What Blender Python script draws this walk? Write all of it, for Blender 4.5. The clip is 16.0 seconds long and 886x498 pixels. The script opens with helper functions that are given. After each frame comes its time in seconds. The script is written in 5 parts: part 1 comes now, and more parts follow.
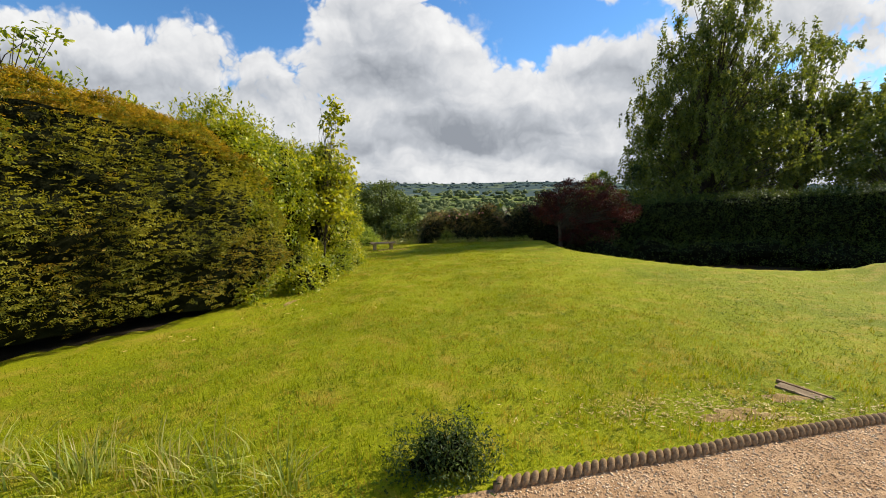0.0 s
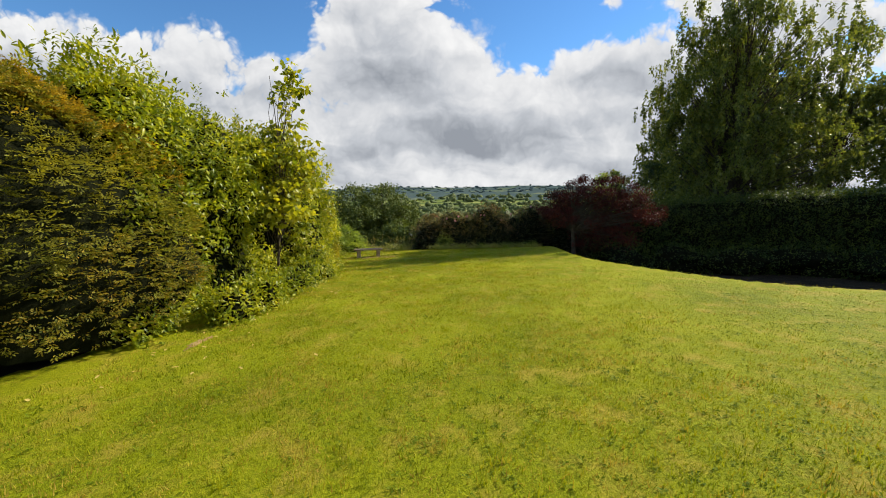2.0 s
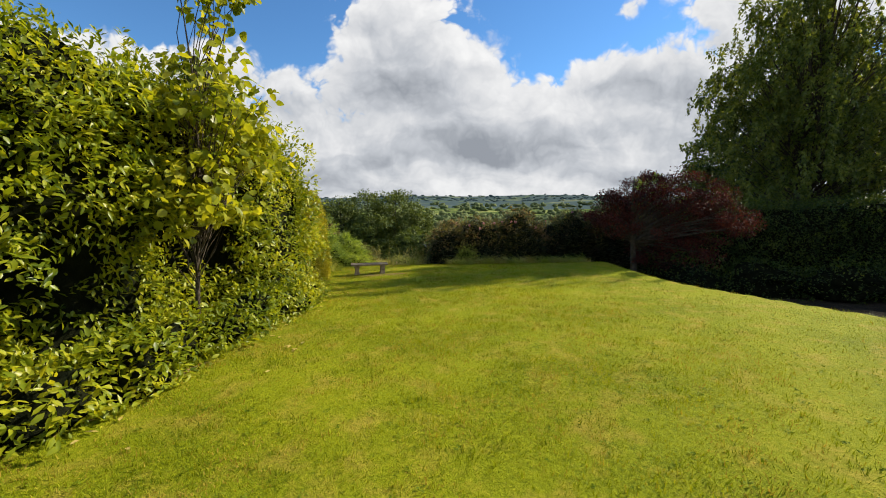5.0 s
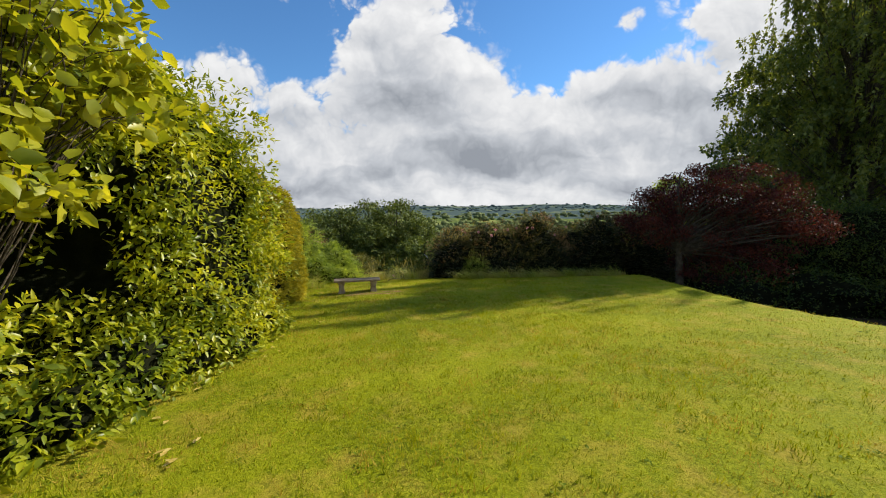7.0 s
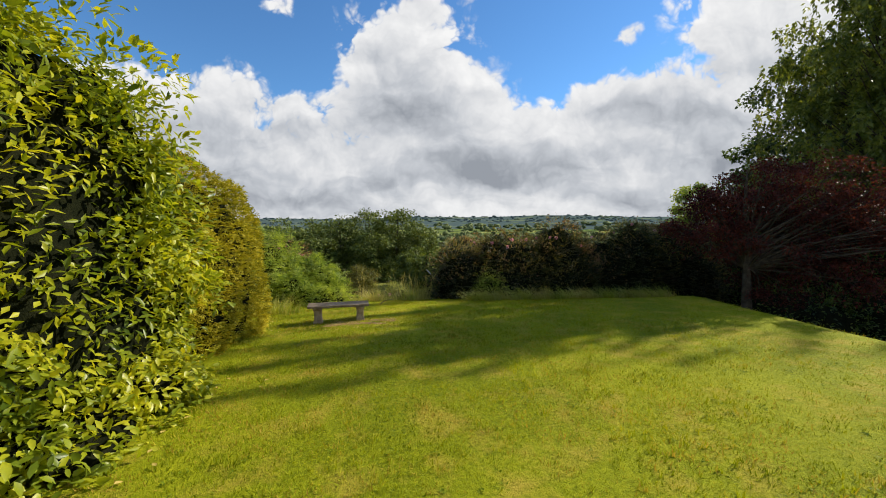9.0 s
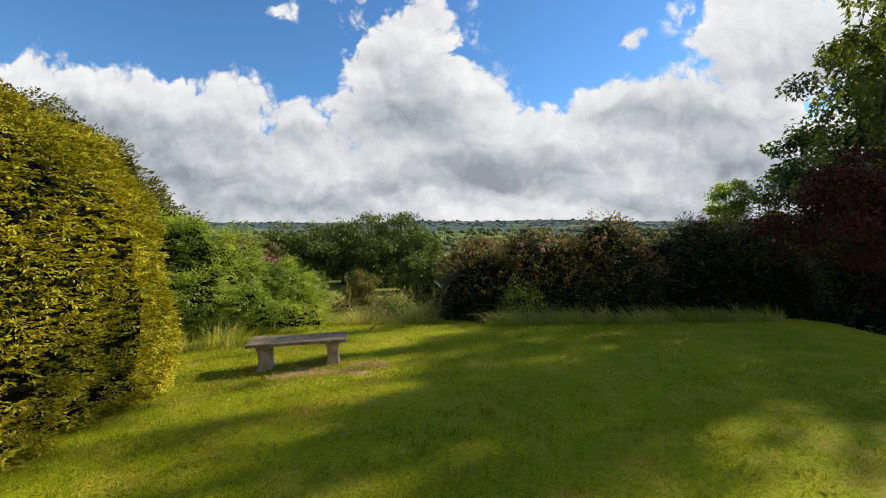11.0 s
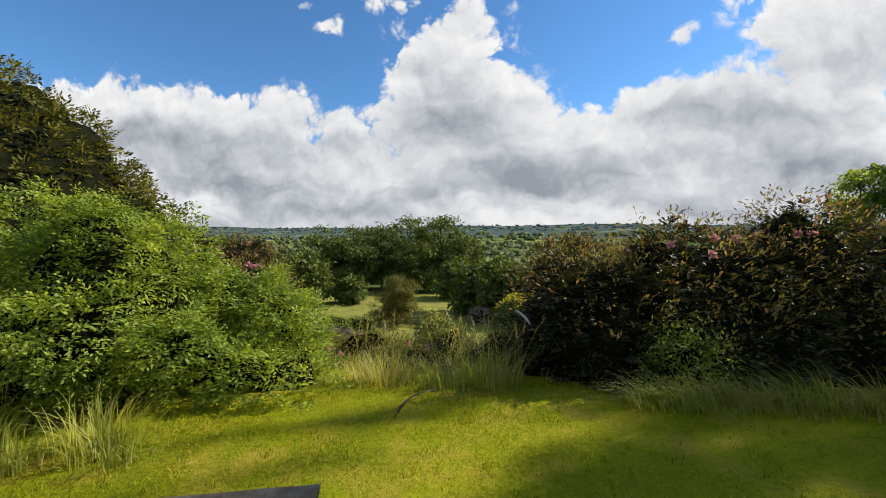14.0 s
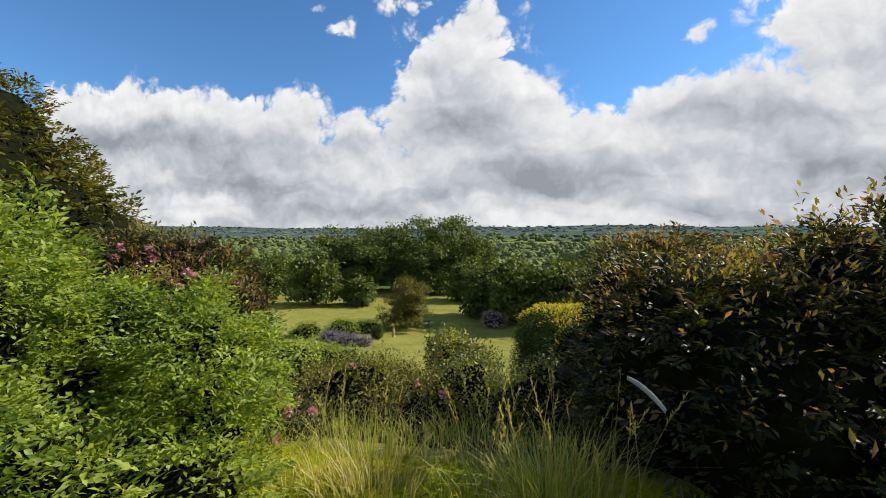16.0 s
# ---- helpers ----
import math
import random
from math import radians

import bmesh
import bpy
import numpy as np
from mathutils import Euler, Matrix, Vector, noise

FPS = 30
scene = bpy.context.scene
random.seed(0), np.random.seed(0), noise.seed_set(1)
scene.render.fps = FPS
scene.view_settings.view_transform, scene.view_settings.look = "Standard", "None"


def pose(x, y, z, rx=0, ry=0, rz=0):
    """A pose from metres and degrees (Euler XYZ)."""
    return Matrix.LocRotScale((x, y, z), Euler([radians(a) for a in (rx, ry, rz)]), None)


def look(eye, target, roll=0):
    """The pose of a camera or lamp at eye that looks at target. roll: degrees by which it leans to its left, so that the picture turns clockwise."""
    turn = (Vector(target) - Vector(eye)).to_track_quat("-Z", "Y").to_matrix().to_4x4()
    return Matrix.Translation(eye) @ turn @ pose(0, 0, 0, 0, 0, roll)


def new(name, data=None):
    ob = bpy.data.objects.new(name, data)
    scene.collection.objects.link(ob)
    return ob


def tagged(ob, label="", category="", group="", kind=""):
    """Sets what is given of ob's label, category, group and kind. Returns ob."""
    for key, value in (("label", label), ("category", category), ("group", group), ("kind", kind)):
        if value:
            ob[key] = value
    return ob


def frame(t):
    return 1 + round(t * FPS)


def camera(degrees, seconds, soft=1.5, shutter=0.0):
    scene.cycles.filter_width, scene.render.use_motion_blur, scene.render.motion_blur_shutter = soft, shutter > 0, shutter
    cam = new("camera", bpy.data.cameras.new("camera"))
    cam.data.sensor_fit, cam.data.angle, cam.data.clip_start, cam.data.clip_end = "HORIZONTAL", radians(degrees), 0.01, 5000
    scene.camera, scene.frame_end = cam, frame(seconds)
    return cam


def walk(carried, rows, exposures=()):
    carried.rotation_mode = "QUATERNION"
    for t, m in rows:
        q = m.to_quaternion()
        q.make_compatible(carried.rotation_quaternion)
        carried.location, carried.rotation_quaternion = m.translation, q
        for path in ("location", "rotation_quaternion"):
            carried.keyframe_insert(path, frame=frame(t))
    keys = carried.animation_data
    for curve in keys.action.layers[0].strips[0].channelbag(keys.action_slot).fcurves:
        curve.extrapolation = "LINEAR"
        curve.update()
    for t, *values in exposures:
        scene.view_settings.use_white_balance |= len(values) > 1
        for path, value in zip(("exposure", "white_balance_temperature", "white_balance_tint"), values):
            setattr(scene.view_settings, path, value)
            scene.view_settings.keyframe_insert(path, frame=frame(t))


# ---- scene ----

# ---- camera ----
cam = camera(98.8, 16.0, soft=1.0)
EXPOSURE, SKY, CLOUD = 0.62, 0.092, 0.56
PATH = [
    (0, (0.658, -0.229, 2.744), (0.64, 1.745, 2.425), -0.1),
    (0.5, (0.761, 0.37, 2.577), (0.741, 2.345, 2.262), -0.0),
    (1, (0.906, 1.067, 2.543), (0.88, 3.042, 2.23), -0.1),
    (1.5, (0.957, 1.818, 2.484), (0.93, 3.795, 2.177), -0.1),
    (2, (1.004, 2.569, 2.47), (0.969, 4.546, 2.17), -0.1),
    (2.5, (1.045, 3.328, 2.428), (0.974, 5.306, 2.138), 0.0),
    (3, (0.968, 3.987, 2.368), (0.874, 5.963, 2.079), 0.0),
    (3.5, (0.898, 4.673, 2.269), (0.801, 6.65, 1.984), 0.0),
    (4, (0.769, 5.325, 2.219), (0.668, 7.303, 1.941), 0.2),
    (6.5, (0.399, 8.609, 1.873), (0.284, 10.594, 1.659), 0.0),
    (7, (0.33, 9.247, 1.814), (0.213, 11.233, 1.611), -0.1),
    (7.5, (0.216, 9.923, 1.786), (0.098, 11.91, 1.596), -0.2),
    (8, (0.145, 10.562, 1.761), (0.022, 12.551, 1.59), -0.1),
    (8.5, (0.125, 11.148, 1.718), (0.0, 13.138, 1.564), -0.0),
    (9, (0.043, 11.734, 1.664), (-0.082, 13.725, 1.517), 0.0),
    (11.5, (-0.501, 15.403, 1.406), (-0.648, 17.394, 1.284), 0.1),
    (12, (-0.636, 16.007, 1.393), (-0.792, 17.997, 1.276), 0.1),
    (12.5, (-0.796, 16.621, 1.353), (-0.989, 18.609, 1.253), 0.2),
    (13, (-0.944, 17.188, 1.314), (-1.187, 19.171, 1.22), 0.1),
    (13.5, (-1.064, 17.724, 1.243), (-1.37, 19.698, 1.147), 0.2),
    (14, (-1.232, 18.353, 1.174), (-1.579, 20.32, 1.074), -0.1),
    (14.5, (-1.365, 18.915, 1.146), (-1.729, 20.879, 1.048), -0.1),
    (15, (-1.502, 19.445, 1.122), (-1.895, 21.404, 1.028), 0.0),
    (15.5, (-1.653, 19.937, 1.12), (-2.053, 21.895, 1.023), -0.1),
    (16, (-1.777, 20.466, 1.085), (-2.179, 22.423, 0.989), 0.1),
]
walk(cam, [(t, look(eye, target, roll)) for t, eye, target, roll in PATH], [(0, EXPOSURE), (16, EXPOSURE)])

# ---- world and sun ----
SUN = Vector((0.722, 0.432, 0.53)).normalized()


def set_operation(n, v):
    n.operation = v


def set_clamp(n, v):
    n.use_clamp = v


def set_interpolation(n, v):
    n.interpolation_type = v


SETTERS = {"p_operation": set_operation, "p_use_clamp": set_clamp, "p_interpolation_type": set_interpolation}


def add(nt, kind, **sets):
    """A node; keys are socket names or numbers written as i0, i1, and values are numbers or sockets to link."""
    n = nt.nodes.new(kind)
    for key, value in sets.items():
        if key in SETTERS:
            SETTERS[key](n, value)
            continue
        socket = n.inputs[int(key[1:])] if key[0] == "i" and key[1:].isdigit() else n.inputs[key.replace("_", " ")]
        if isinstance(value, bpy.types.NodeSocket):
            nt.links.new(value, socket)
        else:
            socket.default_value = value
    return n


def calc(nt, op, a, b=0.0, c=0.0, clamp=False):
    return add(nt, "ShaderNodeMath", p_operation=op, p_use_clamp=clamp, i0=a, i1=b, i2=c).outputs[0]


def noise_of(nt, vector, scale, detail=4.0, rough=0.55, distortion=0.0):
    return add(nt, "ShaderNodeTexNoise", Vector=vector, Scale=scale, Detail=detail, Roughness=rough, Distortion=distortion).outputs[0]


def ramp_of(nt, factor, *stops):
    """Colour ramp; stops are (position, colour)."""
    n = add(nt, "ShaderNodeValToRGB", i0=factor)
    el = n.color_ramp.elements
    while len(el) < len(stops):
        el.new(0.5)
    for e, (at, colour) in zip(el, stops):
        e.position, e.color = at, (*colour, 1)
    return n.outputs[0]


def blend(nt, factor, a, b, mode="MIX"):
    n = nt.nodes.new("ShaderNodeMix")
    n.data_type, n.blend_type = "RGBA", mode
    for socket, value in ((n.inputs[0], factor), (n.inputs[6], a), (n.inputs[7], b)):
        if isinstance(value, bpy.types.NodeSocket):
            nt.links.new(value, socket)
        else:
            socket.default_value = (*value, 1) if isinstance(value, tuple) and len(value) == 3 else value
    return n.outputs[2]


def build_world():
    world = bpy.data.worlds.new("sky")
    scene.world = world
    world.use_nodes = True
    nt = world.node_tree
    nt.nodes.clear()
    sky = nt.nodes.new("ShaderNodeTexSky")
    sky.sky_type, sky.sun_disc = "NISHITA", False
    sky.sun_elevation, sky.sun_rotation = math.asin(SUN.z), math.atan2(SUN.x, SUN.y)
    sky.air_density, sky.dust_density, sky.ozone_density = 1.0, 0.1, 3.0
    blue = blend(nt, 1.0, sky.outputs[0], (SKY * 0.60, SKY * 0.92, SKY * 1.15), "MULTIPLY")
    way = add(nt, "ShaderNodeTexCoord").outputs["Generated"]
    sep = add(nt, "ShaderNodeSeparateXYZ", i0=way)
    x, y, z = sep.outputs
    ahead = calc(nt, "MAXIMUM", calc(nt, "ABSOLUTE", y), 0.12)
    u, v = calc(nt, "DIVIDE", x, ahead), calc(nt, "DIVIDE", z, ahead)
    front = calc(nt, "MULTIPLY_ADD", y, 6.0, -0.6, True)
    flat = add(nt, "ShaderNodeCombineXYZ", X=u, Y=v, Z=0.0).outputs[0]
    warp = add(nt, "ShaderNodeTexNoise", Vector=flat, Scale=6.0, Detail=4.0, Roughness=0.55)
    moved = add(nt, "ShaderNodeVectorMath", p_operation="SCALE", i0=add(
        nt, "ShaderNodeVectorMath", p_operation="SUBTRACT", i0=warp.outputs[1], i1=(0.5, 0.5, 0.5)).outputs[0], Scale=0.13).outputs[0]
    at = add(nt, "ShaderNodeVectorMath", p_operation="ADD", i0=flat, i1=moved).outputs[0]

    def shifted(vector, du, dv):
        return add(nt, "ShaderNodeVectorMath", p_operation="ADD", i0=vector, i1=(du, dv, 0.0)).outputs[0]

    def puff(place, total, cu, cv, ru, rv, weight=1.0):
        gap = add(nt, "ShaderNodeVectorMath", p_operation="SUBTRACT", i0=place, i1=(cu, cv, 0)).outputs[0]
        gap = add(nt, "ShaderNodeVectorMath", p_operation="MULTIPLY", i0=gap, i1=(1 / ru, 1 / rv, 0)).outputs[0]
        far = add(nt, "ShaderNodeVectorMath", p_operation="DOT_PRODUCT", i0=gap, i1=gap).outputs["Value"]
        lump = calc(nt, "EXPONENT", calc(nt, "MULTIPLY", far, -1.0))
        return calc(nt, "MULTIPLY_ADD", lump, weight, total)

    def billow(place, scale, detail):
        cells = add(nt, "ShaderNodeTexVoronoi", Vector=place, Scale=scale, Detail=detail, Roughness=0.55, Lacunarity=2.3)
        return calc(nt, "SUBTRACT", 1.0, cells.outputs[0])

    thick = above = shade = 0.0
    higher = shifted(at, 0.022, 0.058)
    for p in PUFFS:
        thick = puff(at, thick, *p)
        above = puff(higher, above, *p)
    for p in SHADES:
        shade = puff(at, shade, *p)
    # low bank of layered cloud towards the horizon
    low = calc(nt, "SUBTRACT", 1.0, calc(nt, "DIVIDE", calc(nt, "ABSOLUTE", v), 0.22), clamp=True)
    stretched = add(nt, "ShaderNodeVectorMath", p_operation="MULTIPLY", i0=at, i1=(1.0, 4.2, 1.0)).outputs[0]
    wisps = noise_of(nt, stretched, 2.8, 4.0, 0.5, 0.2)
    lumps, lumps_above = billow(at, 7.0, 3.0), billow(shifted(at, 0.012, 0.026), 7.0, 1.0)
    roof = add(nt, "ShaderNodeVectorMath", p_operation="SCALE", i0=way, Scale=1.0).outputs[0]
    round_about = calc(nt, "MULTIPLY", calc(nt, "MULTIPLY_ADD", noise_of(nt, roof, 2.2, 6.0, 0.6), 2.4, -0.75), calc(nt, "SUBTRACT", 1.0, front))
    cover = calc(nt, "MULTIPLY_ADD", thick, front, calc(nt, "MULTIPLY", low, 1.75))
    cover = calc(nt, "ADD", cover, round_about)
    body_of = calc(nt, "MULTIPLY_ADD", calc(nt, "ADD", thick, round_about), 1.1, 0.12, True)
    cover = calc(nt, "ADD", cover, calc(nt, "MULTIPLY", body_of, calc(nt, "MULTIPLY_ADD", lumps, 1.2, -0.10)))
    cover = calc(nt, "ADD", cover, calc(nt, "MULTIPLY", low, calc(nt, "MULTIPLY_ADD", wisps, 2.4, -1.1)))
    mask = add(nt, "ShaderNodeMapRange", p_interpolation_type="SMOOTHSTEP", i0=cover, i1=0.26, i2=0.62).outputs[0]
    # thick cloud overhead keeps the light from the base; heads and rims stay white
    under = add(nt, "ShaderNodeMapRange", p_interpolation_type="SMOOTHSTEP", i0=calc(nt, "MULTIPLY_ADD", above, front, low), i1=0.45, i2=2.3).outputs[0]
    dull = calc(nt, "MULTIPLY_ADD", under, 0.42, calc(nt, "MULTIPLY", calc(nt, "MULTIPLY", shade, 0.34), front))
    dull = calc(nt, "ADD", dull, calc(nt, "MULTIPLY", calc(nt, "SUBTRACT", lumps_above, lumps), 0.42))
    dull = calc(nt, "ADD", dull, calc(nt, "MULTIPLY", calc(nt, "MULTIPLY_ADD", low, 1.2, 0.40, True), calc(nt, "MULTIPLY_ADD", wisps, 1.7, -0.66)), clamp=True)
    body = ramp_of(nt, dull, (0.0, (1.08, 1.08, 1.08)), (0.28, (0.90, 0.91, 0.93)), (0.60, (0.64, 0.67, 0.72)), (1.0, (0.36, 0.39, 0.44)))
    tint = blend(nt, mask, blue, blend(nt, 1.0, body, (CLOUD, CLOUD, CLOUD), "MULTIPLY"))
    back = add(nt, "ShaderNodeBackground", Color=tint, Strength=1.0)
    nt.links.new(back.outputs[0], add(nt, "ShaderNodeOutputWorld").inputs[0])


# clouds ahead: across, up, half width, half height, weight, on a plane one metre in front
PUFFS = [
    (-0.153, 0.525, 0.158, 0.107, 1),
    (-0.228, 0.416, 0.120, 0.109, 1),
    (-0.079, 0.347, 0.154, 0.100, 1),
    (-0.197, 0.297, 0.133, 0.103, 1),
    (-0.035, 0.259, 0.125, 0.071, 0.9),
    (-0.493, 0.548, 0.050, 0.036, 0.85),
    (-0.608, 0.368, 0.070, 0.063, 0.8),
    (-0.470, 0.312, 0.132, 0.034, 0.7),
    (-1.472, 0.395, 0.401, 0.090, 1),
    (-1.178, 0.350, 0.269, 0.082, 1),
    (-0.832, 0.333, 0.169, 0.082, 1),
    (-1.342, 0.235, 0.622, 0.109, 1),
    (-0.647, 0.210, 0.308, 0.081, 1),
]
PUFFS += [
    (0.02, 0.215, 0.150, 0.085, 0.8),
    (0.600, 0.545, 0.150, 0.050, 0.9),
    (0.860, 0.490, 0.170, 0.080, 0.9),
    (0.720, 0.430, 0.100, 0.050, 0.6),
    (-0.438, 0.140, 0.317, 0.062, 0.8),
    (0.382, 0.290, 0.139, 0.084, 1),
    (0.586, 0.302, 0.126, 0.062, 1),
    (0.184, 0.220, 0.176, 0.068, 1),
    (0.478, 0.194, 0.269, 0.077, 1),
    (0.695, 0.209, 0.159, 0.085, 1),
    (0.622, 0.457, 0.113, 0.072, 0.9),
    (0.380, 0.451, 0.035, 0.031, 0.8),
    (-0.337, 0.609, 0.093, 0.026, 0.6),
    (-0.569, 0.620, 0.051, 0.015, 0.5),
    (0.749, 0.373, 0.059, 0.094, 0.8),
    (0.945, 0.367, 0.176, 0.112, 1),
    (0.800, 0.129, 0.353, 0.095, 0.9),
]
SHADES = [
    (-0.182, 0.289, 0.111, 0.044, 0.8),
    (-0.078, 0.297, 0.113, 0.036, 0.5),
    (0.382, 0.303, 0.105, 0.039, 0.9),
    (0.510, 0.275, 0.183, 0.038, 0.7),
    (-1.296, 0.252, 0.461, 0.063, 0.9),
    (-1.050, 0.300, 0.400, 0.060, 0.6),
    (-0.778, 0.198, 0.272, 0.058, 0.7),
    (-0.471, 0.235, 0.243, 0.031, 0.6),
    (0.106, 0.140, 0.256, 0.035, 0.6),
    (-0.106, 0.117, 0.280, 0.037, 0.5),
    (0.641, 0.261, 0.133, 0.043, 0.7),
    (-0.108, 0.421, 0.065, 0.036, 0.4),
    (0.916, 0.380, 0.135, 0.075, 0.6),
]
build_world()
sun_data = bpy.data.lights.new("sun", "SUN")
sun_data.energy, sun_data.angle, sun_data.color = 5.0, radians(0.53), (1.0, 0.91, 0.74)
sun = new("sun", sun_data)
sun.matrix_world = look(SUN * 60, (0, 0, 0))

# ---- materials ----


def material(name):
    m = bpy.data.materials.new(name)
    m.use_nodes = True
    nt = m.node_tree
    nt.nodes.clear()
    return m, nt


def finish(nt, shader, height=None, strength=0.4, distance=0.01):
    if height is not None:
        bump = add(nt, "ShaderNodeBump", Strength=strength, Distance=distance, Height=height)
        nt.links.new(bump.outputs[0], shader.inputs["Normal"])
    nt.links.new(shader.outputs[0], add(nt, "ShaderNodeOutputMaterial").inputs[0])


def leaf_material(name, dark, mid, light, rough=0.45, through_light=0.35, patch=None, patch_scale=0.6, gloss=0.5, patch_from=0.5):
    """Foliage: colour by leaf and by drift, glossy upper side, light coming through."""
    m, nt = material(name)
    geo = add(nt, "ShaderNodeNewGeometry")
    place = add(nt, "ShaderNodeTexCoord").outputs["Object"]
    lot = geo.outputs["Random Per Island"]
    drift = noise_of(nt, place, 1.3, 3.0)
    mix = calc(nt, "ADD", calc(nt, "MULTIPLY", lot, 0.62), calc(nt, "MULTIPLY_ADD", drift, 1.5, -0.55), clamp=True)
    colour = ramp_of(nt, mix, (0.05, dark), (0.45, mid), (0.95, light))
    if patch:
        spots = noise_of(nt, place, patch_scale, 4.0)
        spots = add(nt, "ShaderNodeMapRange", i0=calc(nt, "ADD", spots, calc(nt, "MULTIPLY_ADD", lot, 0.3, -0.15)), i1=patch_from, i2=patch_from + 0.15).outputs[0]
        colour = blend(nt, spots, colour, patch)
    grain = noise_of(nt, place, 60.0, 3.0)
    colour = blend(nt, calc(nt, "MULTIPLY_ADD", grain, 0.5, -0.05, True), colour, blend(nt, 1.0, colour, (0.62, 0.66, 0.5), "MULTIPLY"))
    shader = add(nt, "ShaderNodeBsdfPrincipled", Base_Color=colour, Roughness=rough)
    shader.inputs["Specular IOR Level"].default_value = gloss
    clear = add(nt, "ShaderNodeBsdfTranslucent", Color=blend(nt, 1.0, colour, (1.5, 1.35, 0.6), "MULTIPLY"))
    both = add(nt, "ShaderNodeMixShader", i0=through_light, i1=shader.outputs[0], i2=clear.outputs[0])
    nt.links.new(both.outputs[0], add(nt, "ShaderNodeOutputMaterial").inputs[0])
    return m


def plain_material(name, a, b, scale=8.0, rough=0.85, bump=0.5, distance=0.01, fine=60.0, gloss=0.1):
    """Matt surface mottled at two scales."""
    m, nt = material(name)
    place = add(nt, "ShaderNodeTexCoord").outputs["Object"]
    big, small = noise_of(nt, place, scale, 5.0), noise_of(nt, place, fine, 5.0, 0.65)
    f = calc(nt, "ADD", calc(nt, "MULTIPLY_ADD", big, 1.6, -0.55), calc(nt, "MULTIPLY_ADD", small, 1.0, -0.5), clamp=True)
    colour = ramp_of(nt, f, (0.1, a), (0.9, b))
    shader = add(nt, "ShaderNodeBsdfPrincipled", Base_Color=colour, Roughness=rough)
    shader.inputs["Specular IOR Level"].default_value = gloss
    finish(nt, shader, calc(nt, "ADD", big, small), bump, distance)
    return m


def turf_material(name, dark, mid, light, dry, dry_from=0.56):
    """Mown grass: mowing drift, moss, thin dry places and a fine nap."""
    m, nt = material(name)
    place = add(nt, "ShaderNodeTexCoord").outputs["Object"]
    wide, patches = noise_of(nt, place, 0.35, 4.0), noise_of(nt, place, 2.3, 5.0, 0.6)
    nap, blade = noise_of(nt, place, 26.0, 4.0, 0.7), noise_of(nt, place, 120.0, 3.0, 0.7)
    f = calc(nt, "ADD", calc(nt, "MULTIPLY_ADD", wide, 1.2, -0.6), calc(nt, "MULTIPLY_ADD", nap, 1.3, -0.15), clamp=True)
    f = calc(nt, "ADD", f, calc(nt, "MULTIPLY_ADD", blade, 1.0, -0.5), clamp=True)
    colour = ramp_of(nt, f, (0.1, dark), (0.5, mid), (0.95, light))
    worn = add(nt, "ShaderNodeMapRange", i0=calc(nt, "ADD", patches, calc(nt, "MULTIPLY_ADD", nap, 0.25, -0.12)), i1=dry_from, i2=dry_from + 0.22).outputs[0]
    colour = blend(nt, calc(nt, "MULTIPLY", worn, 0.6), colour, dry)
    shader = add(nt, "ShaderNodeBsdfPrincipled", Base_Color=colour, Roughness=0.8)
    shader.inputs["Specular IOR Level"].default_value = 0.06
    finish(nt, shader, calc(nt, "ADD", nap, calc(nt, "MULTIPLY", blade, 0.6)), 0.9, 0.03)
    return m


LAWN = turf_material("lawn_turf", (0.11, 0.14, 0.005), (0.235, 0.264, 0.006), (0.355, 0.36, 0.012), (0.43, 0.30, 0.05), 0.495)
MEADOW = turf_material("meadow_turf", (0.10, 0.13, 0.02), (0.19, 0.20, 0.035), (0.27, 0.26, 0.06), (0.30, 0.25, 0.09), 0.45)
BLADE = leaf_material("grass_blade", (0.11, 0.15, 0.005), (0.235, 0.282, 0.006), (0.385, 0.38, 0.014), 0.6, 0.38, (0.40, 0.29, 0.05), 1.9, 0.12, 0.52)
LONG_GRASS = leaf_material("long_grass", (0.14, 0.20, 0.03), (0.30, 0.36, 0.07), (0.48, 0.47, 0.16), 0.5, 0.35, (0.45, 0.38, 0.18), 2.0, 0.4, 0.55)
SOIL = plain_material("bare_soil", (0.022, 0.018, 0.011), (0.075, 0.055, 0.032), 3.0, 0.95, 0.8, 0.04)
RUSSET = leaf_material("russet_new_growth", (0.20, 0.15, 0.015), (0.42, 0.28, 0.022), (0.56, 0.39, 0.03), 0.6, 0.4, None, 0.6, 0.2)
# paler bronze that paints grazing sun on the rhododendron tops
SUNLIT_BRONZE = leaf_material("bronze_painted_sun", (0.07, 0.06, 0.024), (0.16, 0.14, 0.045), (0.27, 0.24, 0.08), 0.5, 0.45, (0.26, 0.15, 0.09), 0.9, 0.3, 0.5)


